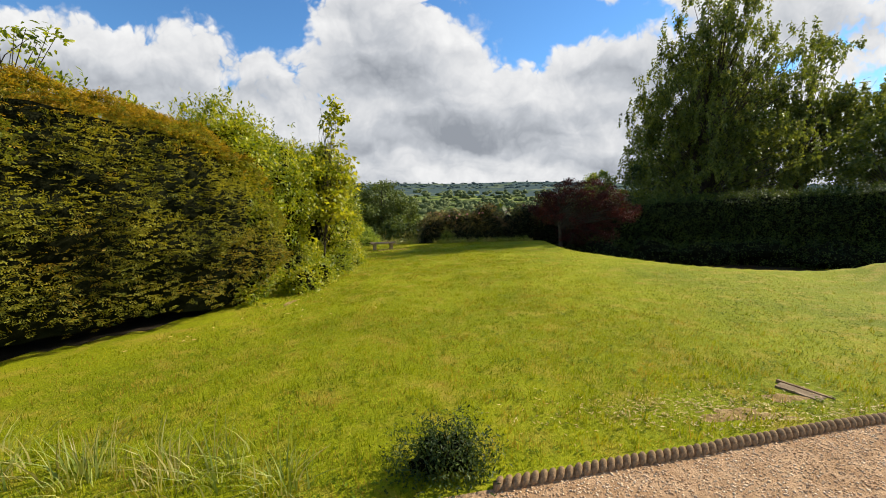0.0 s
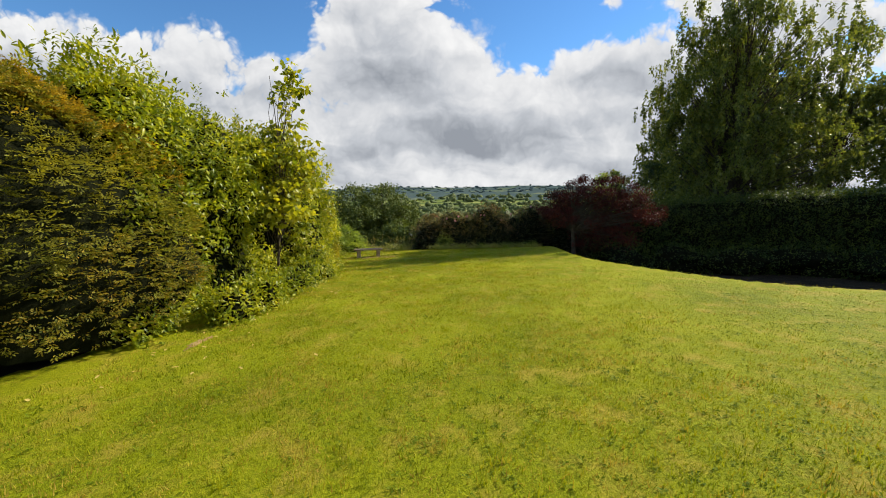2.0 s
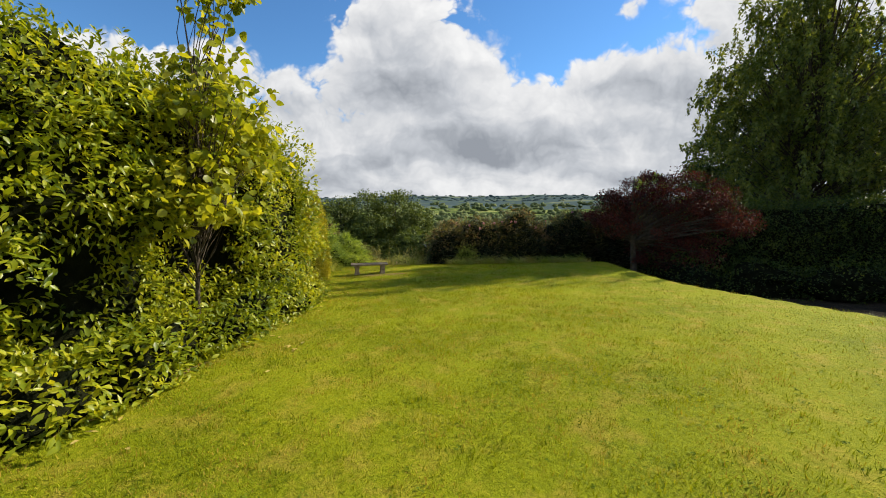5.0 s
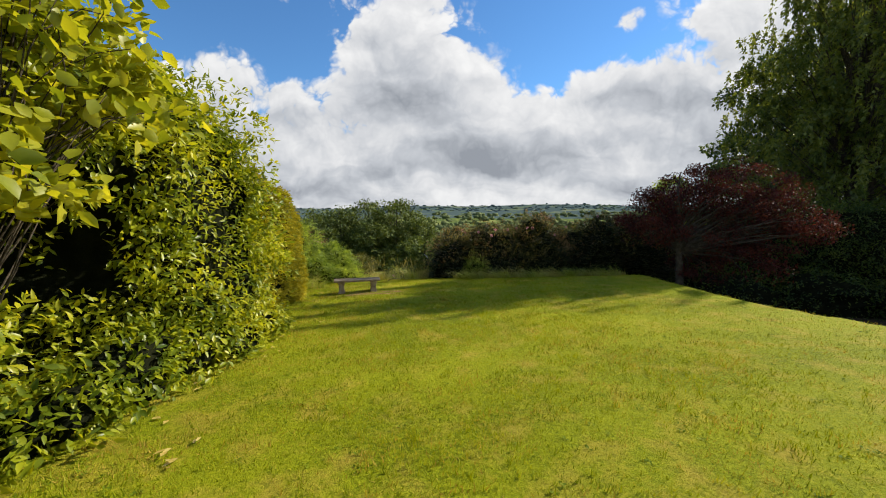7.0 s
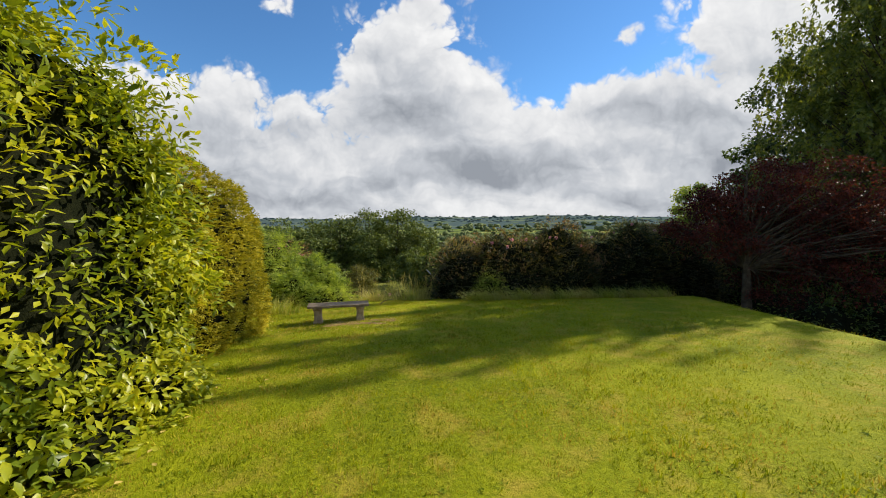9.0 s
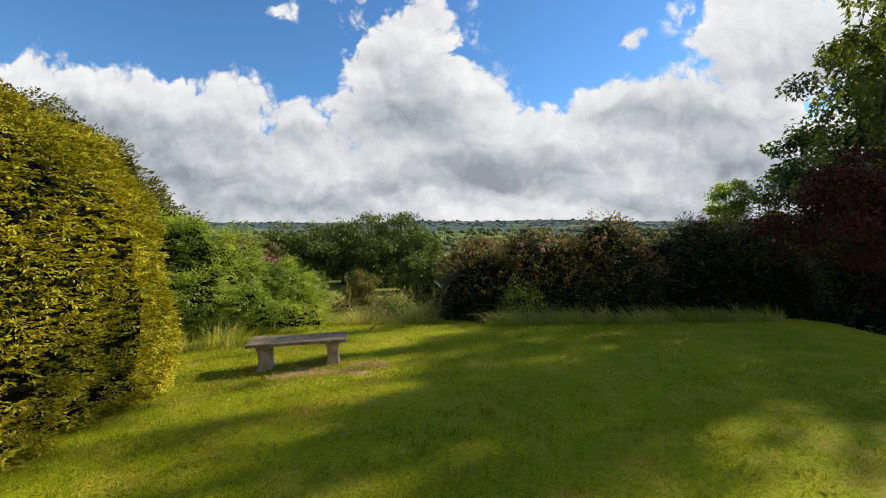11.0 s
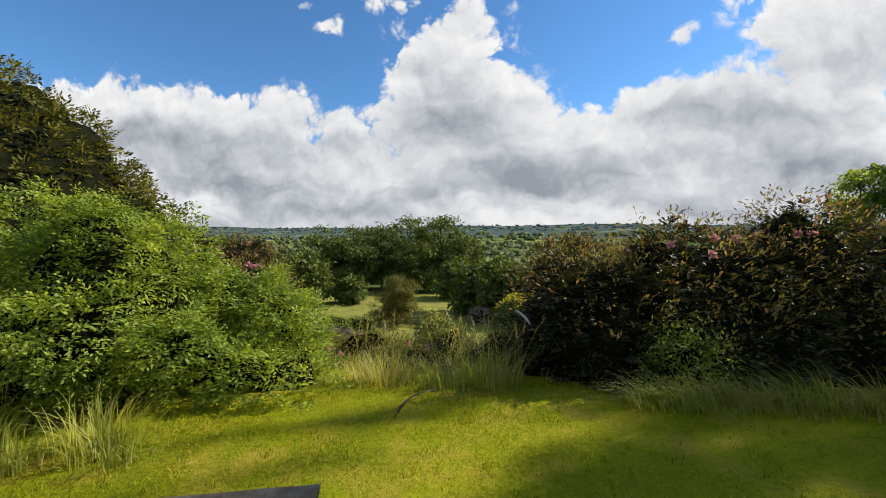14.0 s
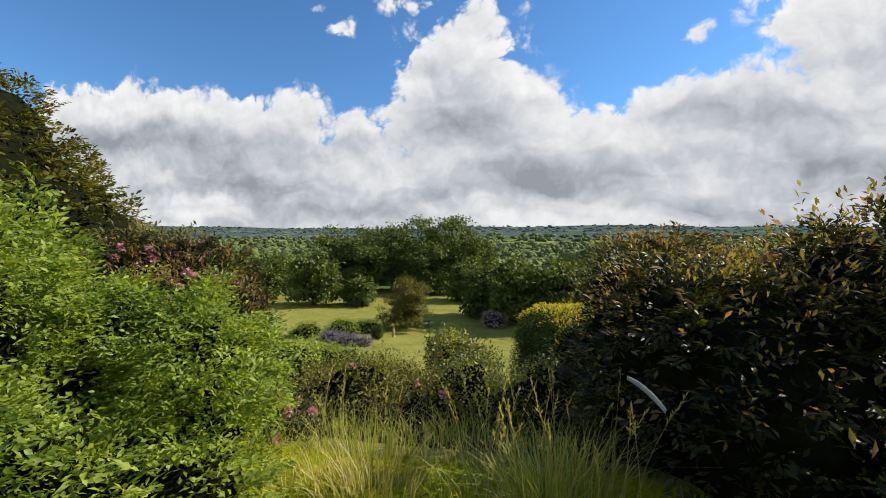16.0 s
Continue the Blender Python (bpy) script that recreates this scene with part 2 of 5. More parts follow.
def country_material(name, wood, pasture, pale, scale, wooded):
    """Far country: woods and hedged fields of several greens, mottled."""
    m, nt = material(name)
    place = add(nt, "ShaderNodeTexCoord").outputs["Object"]
    cells = add(nt, "ShaderNodeTexVoronoi", Vector=place, Scale=scale)
    lot = add(nt, "ShaderNodeSeparateColor", i0=cells.outputs["Color"]).outputs[0]
    field = blend(nt, add(nt, "ShaderNodeMapRange", i0=lot, i1=0.3, i2=0.9).outputs[0], pasture, pale)
    trees = noise_of(nt, place, scale * 1.6, 4.0)
    trees = add(nt, "ShaderNodeMapRange", i0=trees, i1=wooded, i2=wooded + 0.05).outputs[0]
    grain = noise_of(nt, place, scale * 14, 4.0)
    colour = blend(nt, trees, blend(nt, grain, wood, tuple(c * 1.7 for c in wood)), field)
    shader = add(nt, "ShaderNodeBsdfPrincipled", Base_Color=colour, Roughness=0.95)
    shader.inputs["Specular IOR Level"].default_value = 0.0
    finish(nt, shader)
    return m


WOODS = country_material("distant_country", (0.05, 0.075, 0.025), (0.14, 0.18, 0.045), (0.26, 0.27, 0.09), 0.008, 0.47)
# aerial haze is mixed into the ridge's base colours, paler and bluer
HAZE_RIDGE = country_material("painted_haze_ridge", (0.052, 0.074, 0.072), (0.10, 0.135, 0.08), (0.17, 0.19, 0.12), 0.0035, 0.54)
# near-black colour stands for the shade deep inside hedges and bushes
PAINTED_SHADE = plain_material("painted_inner_shade", (0.008, 0.010, 0.005), (0.025, 0.026, 0.012), 5.0, 0.95, 0.6, 0.05, 60.0, 0.0)
YEW = leaf_material("yew_foliage", (0.06, 0.08, 0.012), (0.22, 0.22, 0.024), (0.42, 0.385, 0.036), 0.6, 0.42, (0.34, 0.235, 0.028), 0.55, 0.2, 0.55)
LAUREL = leaf_material("laurel_foliage", (0.075, 0.12, 0.010), (0.25, 0.30, 0.013), (0.52, 0.50, 0.026), 0.38, 0.46, None, 0.6, 0.4)
DARK_LAUREL = leaf_material("dark_hedge_foliage", (0.018, 0.036, 0.009), (0.045, 0.075, 0.014), (0.13, 0.17, 0.025), 0.5, 0.35, None, 0.6, 0.2)
LIT_GOLD_LEAF = leaf_material("lit_golden_leaves", (0.20, 0.19, 0.012), (0.42, 0.38, 0.02), (0.58, 0.50, 0.04), 0.45, 0.4, None, 0.6, 0.3)
VARIEGATED = leaf_material("variegated_leaves", (0.02, 0.04, 0.008), (0.07, 0.10, 0.016), (0.42, 0.42, 0.06), 0.4, 0.3, None, 0.6, 0.4)
BARK = plain_material("bark", (0.05, 0.04, 0.028), (0.15, 0.12, 0.085), 9.0, 0.9, 0.8, 0.02, 40.0)

# ---- ground ----


def ground(x, y):
    """Height of the land, in metres; takes numbers or arrays."""
    x, y = np.asarray(x, float), np.asarray(y, float)
    late = y - 0.6 * np.clip(x - 8, 0, 22) - 0.25 * np.clip(-5.5 - x, 0, 30)
    lawn = 0.2 - 0.053 * (np.clip(late, 8, 22.3) - 8) + 0.08 * (8 - np.clip(late, -3, 8))
    down = np.interp(late, [22.3, 23.5, 25.5, 29, 35, 45, 62, 100, 200, 600, 1600, 3000, 3900, 4600],
                     [0, -0.22, -0.95, -2.7, -5.4, -9.0, -10.9, -12.5, -24, -52, -75, -45, 42, 34])
    z = lawn + down + 0.03 * np.clip(x, -6, 7)
    edge = np.interp(y, [6, 8.6, 9.8, 10.4, 12.2, 15, 17, 19.5, 34], [26, 17, 11.8, 10.5, 8.5, 7.0, 6.3, 6.2, 6.8])
    fall = np.clip((x - edge) * 0.5, 0, 1)
    z = z - 1.9 * fall * fall * (3 - 2 * fall) * np.clip((60 - y) / 20, 0, 1)
    z = z + 0.95 * np.exp(-((x - 14.5) / 2.3) ** 2 - ((y - 9.4) / 2.0) ** 2)
    far = np.clip((y - 300) / 2500, 0, 1)
    z = z + far * 16 * np.sin(x * 0.0011 + 0.6) + far * 7 * np.sin(x * 0.0043 + y * 0.001)
    return z


def mesh_of(name, verts, faces, *materials):
    """A mesh from arrays; faces all of one size."""
    me = bpy.data.meshes.new(name)
    verts, faces = np.asarray(verts, np.float32), np.asarray(faces, np.int32)
    k = faces.shape[1]
    me.vertices.add(len(verts)), me.loops.add(faces.size), me.polygons.add(len(faces))
    me.vertices.foreach_set("co", verts.ravel())
    me.loops.foreach_set("vertex_index", faces.ravel())
    me.polygons.foreach_set("loop_start", np.arange(0, faces.size, k, dtype=np.int32))
    me.polygons.foreach_set("loop_total", np.full(len(faces), k, np.int32))
    me.update(calc_edges=True)
    for m in materials:
        me.materials.append(m)
    return me


def smooth(me):
    me.polygons.foreach_set("use_smooth", np.ones(len(me.polygons), bool))
    return me


def grid_faces(nu, nv, wrap=False):
    i = np.arange(nu if wrap else nu - 1)[:, None] * nv + np.arange(nv - 1)[None, :]
    j = (i + nv) % (nu * nv)
    return np.stack([i, j, j + 1, i + 1], -1).reshape(-1, 4)


def spread(near_lo, near_hi, step, far_lo, far_hi, grow=1.16):
    mids = list(np.arange(near_lo, near_hi + 1e-6, step))
    for sign, start, limit in ((1, near_hi, far_hi), (-1, near_lo, far_lo)):
        gap, at, out = step, start, []
        while sign * (limit - at) > 0:
            gap *= grow
            at += sign * gap
            out.append(at)
        mids = mids + out if sign > 0 else out[::-1] + mids
    return np.array(mids)


def build_ground():
    xs, ys = spread(-7, 17, 0.25, -4700, 4700), spread(-4, 26, 0.25, -300, 4700, 1.07)
    gx, gy = np.meshgrid(xs, ys, indexing="ij")
    z = ground(gx, gy)
    swell = sum(np.sin(gx * a + gy * b + c) for a, b, c in ((1.7, 0.9, 0.3), (-1.1, 2.3, 1.2), (3.1, -1.9, 2.0), (2.2, 3.7, 4.0)))
    z = z + 0.003 * swell * (np.abs(gx) < 20) * (gy < 27) * np.clip((gy - 4.5) / 2, 0, 1)
    verts = np.stack([gx, gy, z], -1).reshape(-1, 3)
    me = mesh_of("ground", verts, grid_faces(len(xs), len(ys)), LAWN, MEADOW, SOIL, WOODS, HAZE_RIDGE)
    mx, my = (gx[:-1, :-1] + gx[1:, 1:]) / 2, (gy[:-1, :-1] + gy[1:, 1:]) / 2
    kind = np.zeros(mx.shape, np.int32)
    kind[(my > 23.5)] = 1
    edge = np.interp(my, [6, 8.6, 9.8, 10.4, 12.2, 15, 17, 19.5, 34], [26, 17, 11.8, 10.5, 8.5, 7.0, 6.3, 6.2, 6.8])
    kind[(mx > edge + 0.7) & (my < 60)] = 2
    kind[(mx < np.interp(my, HEDGE_Y, HEDGE_X) - 0.95) & (my < 17)] = np.where(mx < np.interp(my, HEDGE_Y, HEDGE_X) - 3.2, 1, 2)[(mx < np.interp(my, HEDGE_Y, HEDGE_X) - 0.95) & (my < 17)]
    kind[(my > 24) & (my < 36) & (mx > -9) & (mx < 10)] = 2
    kind[(my > 110) | (np.abs(mx) > 60) & (my > 30)] = 3
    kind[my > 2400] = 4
    me.polygons.foreach_set("material_index", kind.ravel())
    tagged(new("ground", smooth(me)), "mown lawn sloping down to a meadow and distant wooded hills", "ground", kind="structure")


HEDGE_Y = [-6, 2.0, 4.4, 5.3, 6.6, 8.5, 10, 14, 16, 17.2, 18.5]
HEDGE_X = [-9, -6.6, -5.2, -4.6, -3.75, -3.55, -3.5, -3.25, -3.15, -3.5, -4.6]
build_ground()

# ---- foliage ----


def lumpy(P, scale, amount, seed):
    """Offsets along the normals: smooth lumps from sums of sines."""
    rng = np.random.default_rng(seed)
    out = np.zeros(len(P))
    for octave in range(4):
        for _ in range(3):
            k = rng.normal(0, 1, 3)
            k *= scale * 1.9 ** octave / np.linalg.norm(k)
            out += np.sin(P @ k + rng.uniform(0, 6.28)) * 0.55 ** octave
    return out * amount / 3


def normals_of(verts, faces):
    a, b, c = verts[faces[:, 0]], verts[faces[:, 1]], verts[faces[:, 2]]
    n = np.cross(b - a, c - a)
    total = np.zeros_like(verts)
    for k in range(faces.shape[1]):
        np.add.at(total, faces[:, k], n)
    return total / np.maximum(np.linalg.norm(total, axis=1), 1e-9)[:, None]


def sample(verts, faces, count, rng):
    """Points spread evenly over quads or triangles, with their normals."""
    if faces.shape[1] == 4:
        faces = np.concatenate([faces[:, [0, 1, 2]], faces[:, [0, 2, 3]]])
    a, b, c = verts[faces[:, 0]], verts[faces[:, 1]], verts[faces[:, 2]]
    n = np.cross(b - a, c - a)
    area = np.linalg.norm(n, axis=1)
    pick = rng.choice(len(faces), count, p=area / area.sum())
    r, s = np.sqrt(rng.random(count)), rng.random(count)
    P = a[pick] * (1 - r)[:, None] + b[pick] * (r * (1 - s))[:, None] + c[pick] * (r * s)[:, None]
    return P, n[pick] / np.maximum(area[pick], 1e-9)[:, None]


def unit(v):
    return v / np.maximum(np.linalg.norm(v, axis=1), 1e-9)[:, None]


def leaves(P, aim, face, length, width, rng, rich=False, fold=0.25, bend=0.2):
    """Leaves at P, growing along aim, their upper sides turned to face. Returns vertices and triangles."""
    n = len(P)
    aim = unit(aim)
    side = unit(np.cross(aim, face))
    up = np.cross(side, aim)
    L = (length * rng.uniform(0.65, 1.25, n))[:, None]
    W = (width * rng.uniform(0.7, 1.2, n))[:, None]
    if rich:
        rows = [(0, 0, 0), (0.32, -1, fold), (0.70, -0.8, fold * 0.6), (1, 0, -bend), (0.70, 0.8, fold * 0.6), (0.32, 1, fold), (0.45, 0, 0.0)]
        tris = [(0, 6, 1), (1, 6, 2), (2, 6, 3), (3, 6, 4), (4, 6, 5), (5, 6, 0)]
    else:
        rows = [(0, 0, 0), (0.5, -1, fold), (1, 0, -bend), (0.5, 1, fold)]
        tris = [(0, 2, 1), (0, 3, 2)]
    V = np.stack([P + aim * L * a + side * W * 0.5 * b + up * (W * 0.5 * c if c > 0 else L * 0.5 * c) for a, b, c in rows], 1)
    T = np.array(tris)[None] + (np.arange(n) * len(rows))[:, None, None]
    return V.reshape(-1, 3), T.reshape(-1, 3)


def foliage_mesh(name, bits, mat):
    verts, tris, off = [], [], 0
    for v, t in bits:
        verts.append(v), tris.append(t + off)
        off += len(v)
    return mesh_of(name, np.concatenate(verts), np.concatenate(tris), mat)


def cover(verts, faces, count, length, width, rng, depth=0.12, rich=False, droop=0.2, loose=0.8, sprays=1, spray_size=0.1, holes=None, fan=0.0):
    """Leaves all over a surface, in sprays, pointing outwards and a little down."""
    P, n = sample(verts, faces, max(1, count // sprays), rng)
    if holes:
        thin = lumpy(P, holes[0], 1.0, 77)
        keep = rng.random(len(P)) > np.clip((holes[1] - thin) * 4, 0, 0.96)
        P, n = P[keep], n[keep]
    P = P + n * (rng.random(len(P)) ** 1.5 * depth * 1.6 - depth * 0.6)[:, None]
    P = P + n * lumpy(P, 5.5, depth * 0.9, 17)[:, None]
    lean = rng.normal(0, 0.5, (len(P), 3))
    if sprays > 1:
        P, n, lean = np.repeat(P, sprays, 0), np.repeat(n, sprays, 0), np.repeat(lean, sprays, 0)
        P = P + rng.normal(0, spray_size, P.shape)
    aim = n * 0.7 + lean + rng.normal(0, loose, P.shape) * np.array([1, 1, 1 - fan]) + np.array([0, 0, -droop])
    face = n * (0.6 - 0.4 * fan) + np.array([0, 0, 0.9]) + rng.normal(0, 0.45, P.shape)
    return leaves(P, aim, face, length, width, rng, rich)


def flakes(P, n, reach, leaf, rng, each=8, tilt=0.55):
    """Flat sprays of short needles-and-leaflets that grow outwards in tiers, as on a clipped conifer."""
    out = unit(n * np.array([1, 1, 0.6]) + rng.normal(0, 0.45, n.shape) + np.array([0, 0, 0.12]))
    side = unit(np.cross(np.tile(np.array([0, 0, 1.0]), (len(P), 1)) + rng.normal(0, 0.15, P.shape), out))
    up = unit(np.cross(out, side) + rng.normal(0, tilt, P.shape))
    size = reach * rng.uniform(0.55, 1.3, (len(P), 1))
    spots, aims, ups = [], [], []
    for k in range(each):
        run, sign = k / (each - 1), (0, -1, 1)[k % 3]
        spots.append(P + out * size * run * 0.8 + side * size * sign * 0.18)
        aims.append(out * 0.8 + side * sign * 0.9 + rng.normal(0, 0.2, P.shape) - up * 0.15 * run)
        ups.append(up + rng.normal(0, 0.2, P.shape))
    return leaves(np.concatenate(spots), np.concatenate(aims), np.concatenate(ups), leaf[0], leaf[1], rng)


def clipped(ob, V, F, mat, per_metre, seed, reach=0.10, leaf=(0.05, 0.019), tips=None, tips_from=0.62, relief=0.24, bare_foot=True):
    """Tiered sprays over a clipped hedge, and new growth along its top."""
    rng = np.random.default_rng(seed)
    tri = np.concatenate([F[:, [0, 1, 2]], F[:, [0, 2, 3]]])
    area = np.linalg.norm(np.cross(V[tri[:, 1]] - V[tri[:, 0]], V[tri[:, 2]] - V[tri[:, 0]]), axis=1).sum() / 2
    P, n = sample(V, F, int(area * per_metre), rng)
    tier = lumpy(P * np.array([1, 1, 1.5]), 5.2, relief, seed + 3)
    P = P + n * (tier - 0.05 + rng.normal(0, 0.025, len(P)))[:, None]
    keep = rng.random(len(P)) < np.clip(0.75 + tier * 4, 0.12, 1)
    if bare_foot:
        keep &= rng.random(len(P)) < (P[:, 2] - ground(P[:, 0], P[:, 1]) - 0.15) * 1.1
    part("foliage", foliage_mesh("foliage", [flakes(P[keep], n[keep], reach, leaf, rng)], mat), ob)
    if tips:
        young = n[:, 2] + rng.normal(0, 0.14, len(n)) > tips_from
        part("new_or_lit_growth", foliage_mesh("new_or_lit_growth", [flakes(P[young] + n[young] * 0.05, n[young], reach, leaf, rng)], tips), ob, "russet new growth along the top")


def part(name, me, parent, label=""):
    ob = new(name, me)
    ob.parent = parent
    return tagged(ob, label) if label else ob


def thing(name, label, category, group="", kind=""):
    return tagged(new(name), label, category, group, kind)


def swept_hedge(stations, seed, lump=0.22, nv=44, square=0.45, tuck_in=(0.16, 0.35)):
    """Skin of a hedge along stations (x, y, outward x, outward y, depth, height); rounded top, face on the outward side."""
    st = np.array(stations, float)
    t = np.linspace(0, len(st) - 1, (len(st) - 1) * 14 + 1)
    rows = np.stack([np.interp(t, np.arange(len(st)), st[:, k]) for k in range(6)], 1)
    out = unit(rows[:, 2:4])
    a = np.linspace(0, math.pi, nv)
    across = np.sign(np.cos(a)) * np.abs(np.cos(a)) ** square
    up = np.sin(a) ** (square + 0.1)
    base = ground(rows[:, 0], rows[:, 1])
    half = rows[:, 4][:, None] / 2
    shift = across[None] * half - half
    V = np.zeros((len(rows), nv, 3))
    V[..., 0] = rows[:, 0][:, None] + out[:, 0][:, None] * shift
    V[..., 1] = rows[:, 1][:, None] + out[:, 1][:, None] * shift
    rise = rows[:, 5][:, None] * up[None]
    tuck = -tuck_in[0] * np.exp(-rise / tuck_in[1]) * (across[None] > 0)
    V[..., 0] += out[:, 0][:, None] * tuck
    V[..., 1] += out[:, 1][:, None] * tuck
    V[..., 2] = base[:, None] - 0.05 + rise
    V = V.reshape(-1, 3)
    F = grid_faces(len(rows), nv)
    N = normals_of(V, F)
    centre = V.reshape(len(rows), nv, 3).mean(1).repeat(nv, 0)
    if ((V - centre) * N).sum() < 0:
        F = F[:, ::-1]
        N = -N
    V = V + N * (lumpy(V, 1.1, lump, seed) + lumpy(V, 4.0, lump * 0.35, seed + 9))[:, None]
    return V, F


def balls(lumps, seed, rough=0.16, nu=22, nv=14):
    """Lumpy ellipsoids (x, y, z, rx, ry, rz) as one skin."""
    verts, faces, off = [], [], 0
    for k, (x, y, z, rx, ry, rz) in enumerate(lumps):
        a, b = np.linspace(0, 2 * math.pi, nu, endpoint=False), np.linspace(0.08, math.pi - 0.08, nv)
        A, B = np.meshgrid(a, b, indexing="ij")
        U = np.stack([np.cos(A) * np.sin(B), np.sin(A) * np.sin(B), np.cos(B)], -1).reshape(-1, 3)
        V = U * (1 + lumpy(U * 3 + k * 7, 1.2, rough * 2, seed + k))[:, None] * np.array([rx, ry, rz]) + np.array([x, y, z])
        F = grid_faces(nu, nv, True)[:, ::-1]
        verts.append(V), faces.append(F + off)
        off += len(V)
    return np.concatenate(verts), np.concatenate(faces)


def shrunk(V, F, by):
    return V - normals_of(V, F) * by


def bush(name, label, category, lumps, mat, count, length, width, seed, rich=False, depth=0.15, sprays=3, spray=0.06, droop=0.2, loose=0.8, group="", inner=0.2, bloom=0, bloom_from=0.0, rough=0.16, holes=None, tips=None, tips_share=0.3, tiers=None):
    """Shrubs, one for each lump: core painted near-black as inner shade, a coat of leaves and, where they bloom, flower
    trusses.
    """
    sizes = np.array([(l[3] * l[4] * l[5]) ** (2 / 3) for l in lumps])
    for k, lump in enumerate(lumps):
        rng = np.random.default_rng(seed + k)
        V, F = balls([lump], seed + k, rough, 28, 18)
        ob = thing(name, label, category, group)
        part("shade_core", smooth(mesh_of("shade_core", shrunk(V, F, inner), F, PAINTED_SHADE)), ob, "solid core painted near-black for the shade inside")
        n = int(count * sizes[k] / sizes.sum())
        if tiers:
            P, m = sample(V, F, n // 9, rng)
            P = P + m * (lumpy(P, 5.0, 0.30, seed) - 0.08 + rng.normal(0, 0.05, len(P)))[:, None]
            part("foliage", foliage_mesh("foliage", [flakes(P, m, tiers, (length, width), rng, 9, 0.38),
                cover(shrunk(V, F, inner * 0.6), F, n // 4, length, width, rng, 0.04, False, droop, loose, sprays, spray)], mat), ob)
        else:
            part("foliage", foliage_mesh("foliage", [cover(V, F, n, length, width, rng, depth, rich, droop, loose, sprays, spray, holes),
                cover(shrunk(V, F, inner * 0.6), F, n // 4, length, width, rng, 0.04, False, droop, loose, sprays, spray)], mat), ob)
        # paler leaves on upward faces put the sunlit top into colour
        if tips:
            P, up = sample(V, F, int(n * tips_share), rng)
            keep = up[:, 2] + rng.normal(0, 0.3, len(P)) > 0.45
            P, up = np.repeat(P[keep], 4, 0), np.repeat(up[keep], 4, 0)
            P = P + up * rng.uniform(0.02, depth * 1.3, (len(P), 1)) + rng.normal(0, 0.03, P.shape)
            part("new_or_lit_growth", foliage_mesh("new_or_lit_growth", [leaves(P, up + rng.normal(0, 0.5, P.shape), rng.normal(0, 0.5, P.shape) + np.array([0, 0, 1.0]), length, width, rng, rich)], tips), ob, "bronze leaves with the sun on the tops painted in")
        if bloom:
            flowers(ob, V, F, bloom, rng, lambda P: P[:, 2] > bloom_from)


def flowers(ob, V, F, count, rng, where, size=0.045):
    """Round trusses of petals on a shrub's skin."""
    P, n = sample(V, F, count * 8, rng)
    keep = where(P)
    for p, m in zip(P[keep][:count], n[keep][:count]):
        k = 34
        d = unit(rng.normal(0, 1, (k, 3)) + m * 0.8)
        truss = leaves(p + m * 0.06 + d * 0.02, d, rng.normal(0, 1, (k, 3)), size, size * 0.75, rng, True, 0.3, 0.1)
        part("flower", foliage_mesh("flower", [truss], PINK), ob, "pink flower truss")


def top_shoots(V, F, count, length, width, rng):
    """Sprigs of leaves standing up from the top of a hedge."""
    P, n = sample(V, F, count * 4, rng)
    P = P[n[:, 2] > 0.45][:count]
    k = 13
    run = np.tile(np.linspace(0, 1, k), (len(P), 1)) * rng.uniform(0.15, 0.48, (len(P), 1))
    lean = rng.normal(0, 0.22, (len(P), 1, 2))
    Q = P[:, None] + np.concatenate([run[..., None] * lean, run[..., None]], -1)
    a = rng.uniform(0, 6.283, (len(P), k))
    aim = np.stack([np.cos(a), np.sin(a), np.full(a.shape, 0.9)], -1)
    up = np.stack([-np.cos(a) * 0.5, -np.sin(a) * 0.5, np.ones(a.shape)], -1)
    return leaves(Q.reshape(-1, 3), aim.reshape(-1, 3), up.reshape(-1, 3), length * 0.9, width * 0.9, rng)


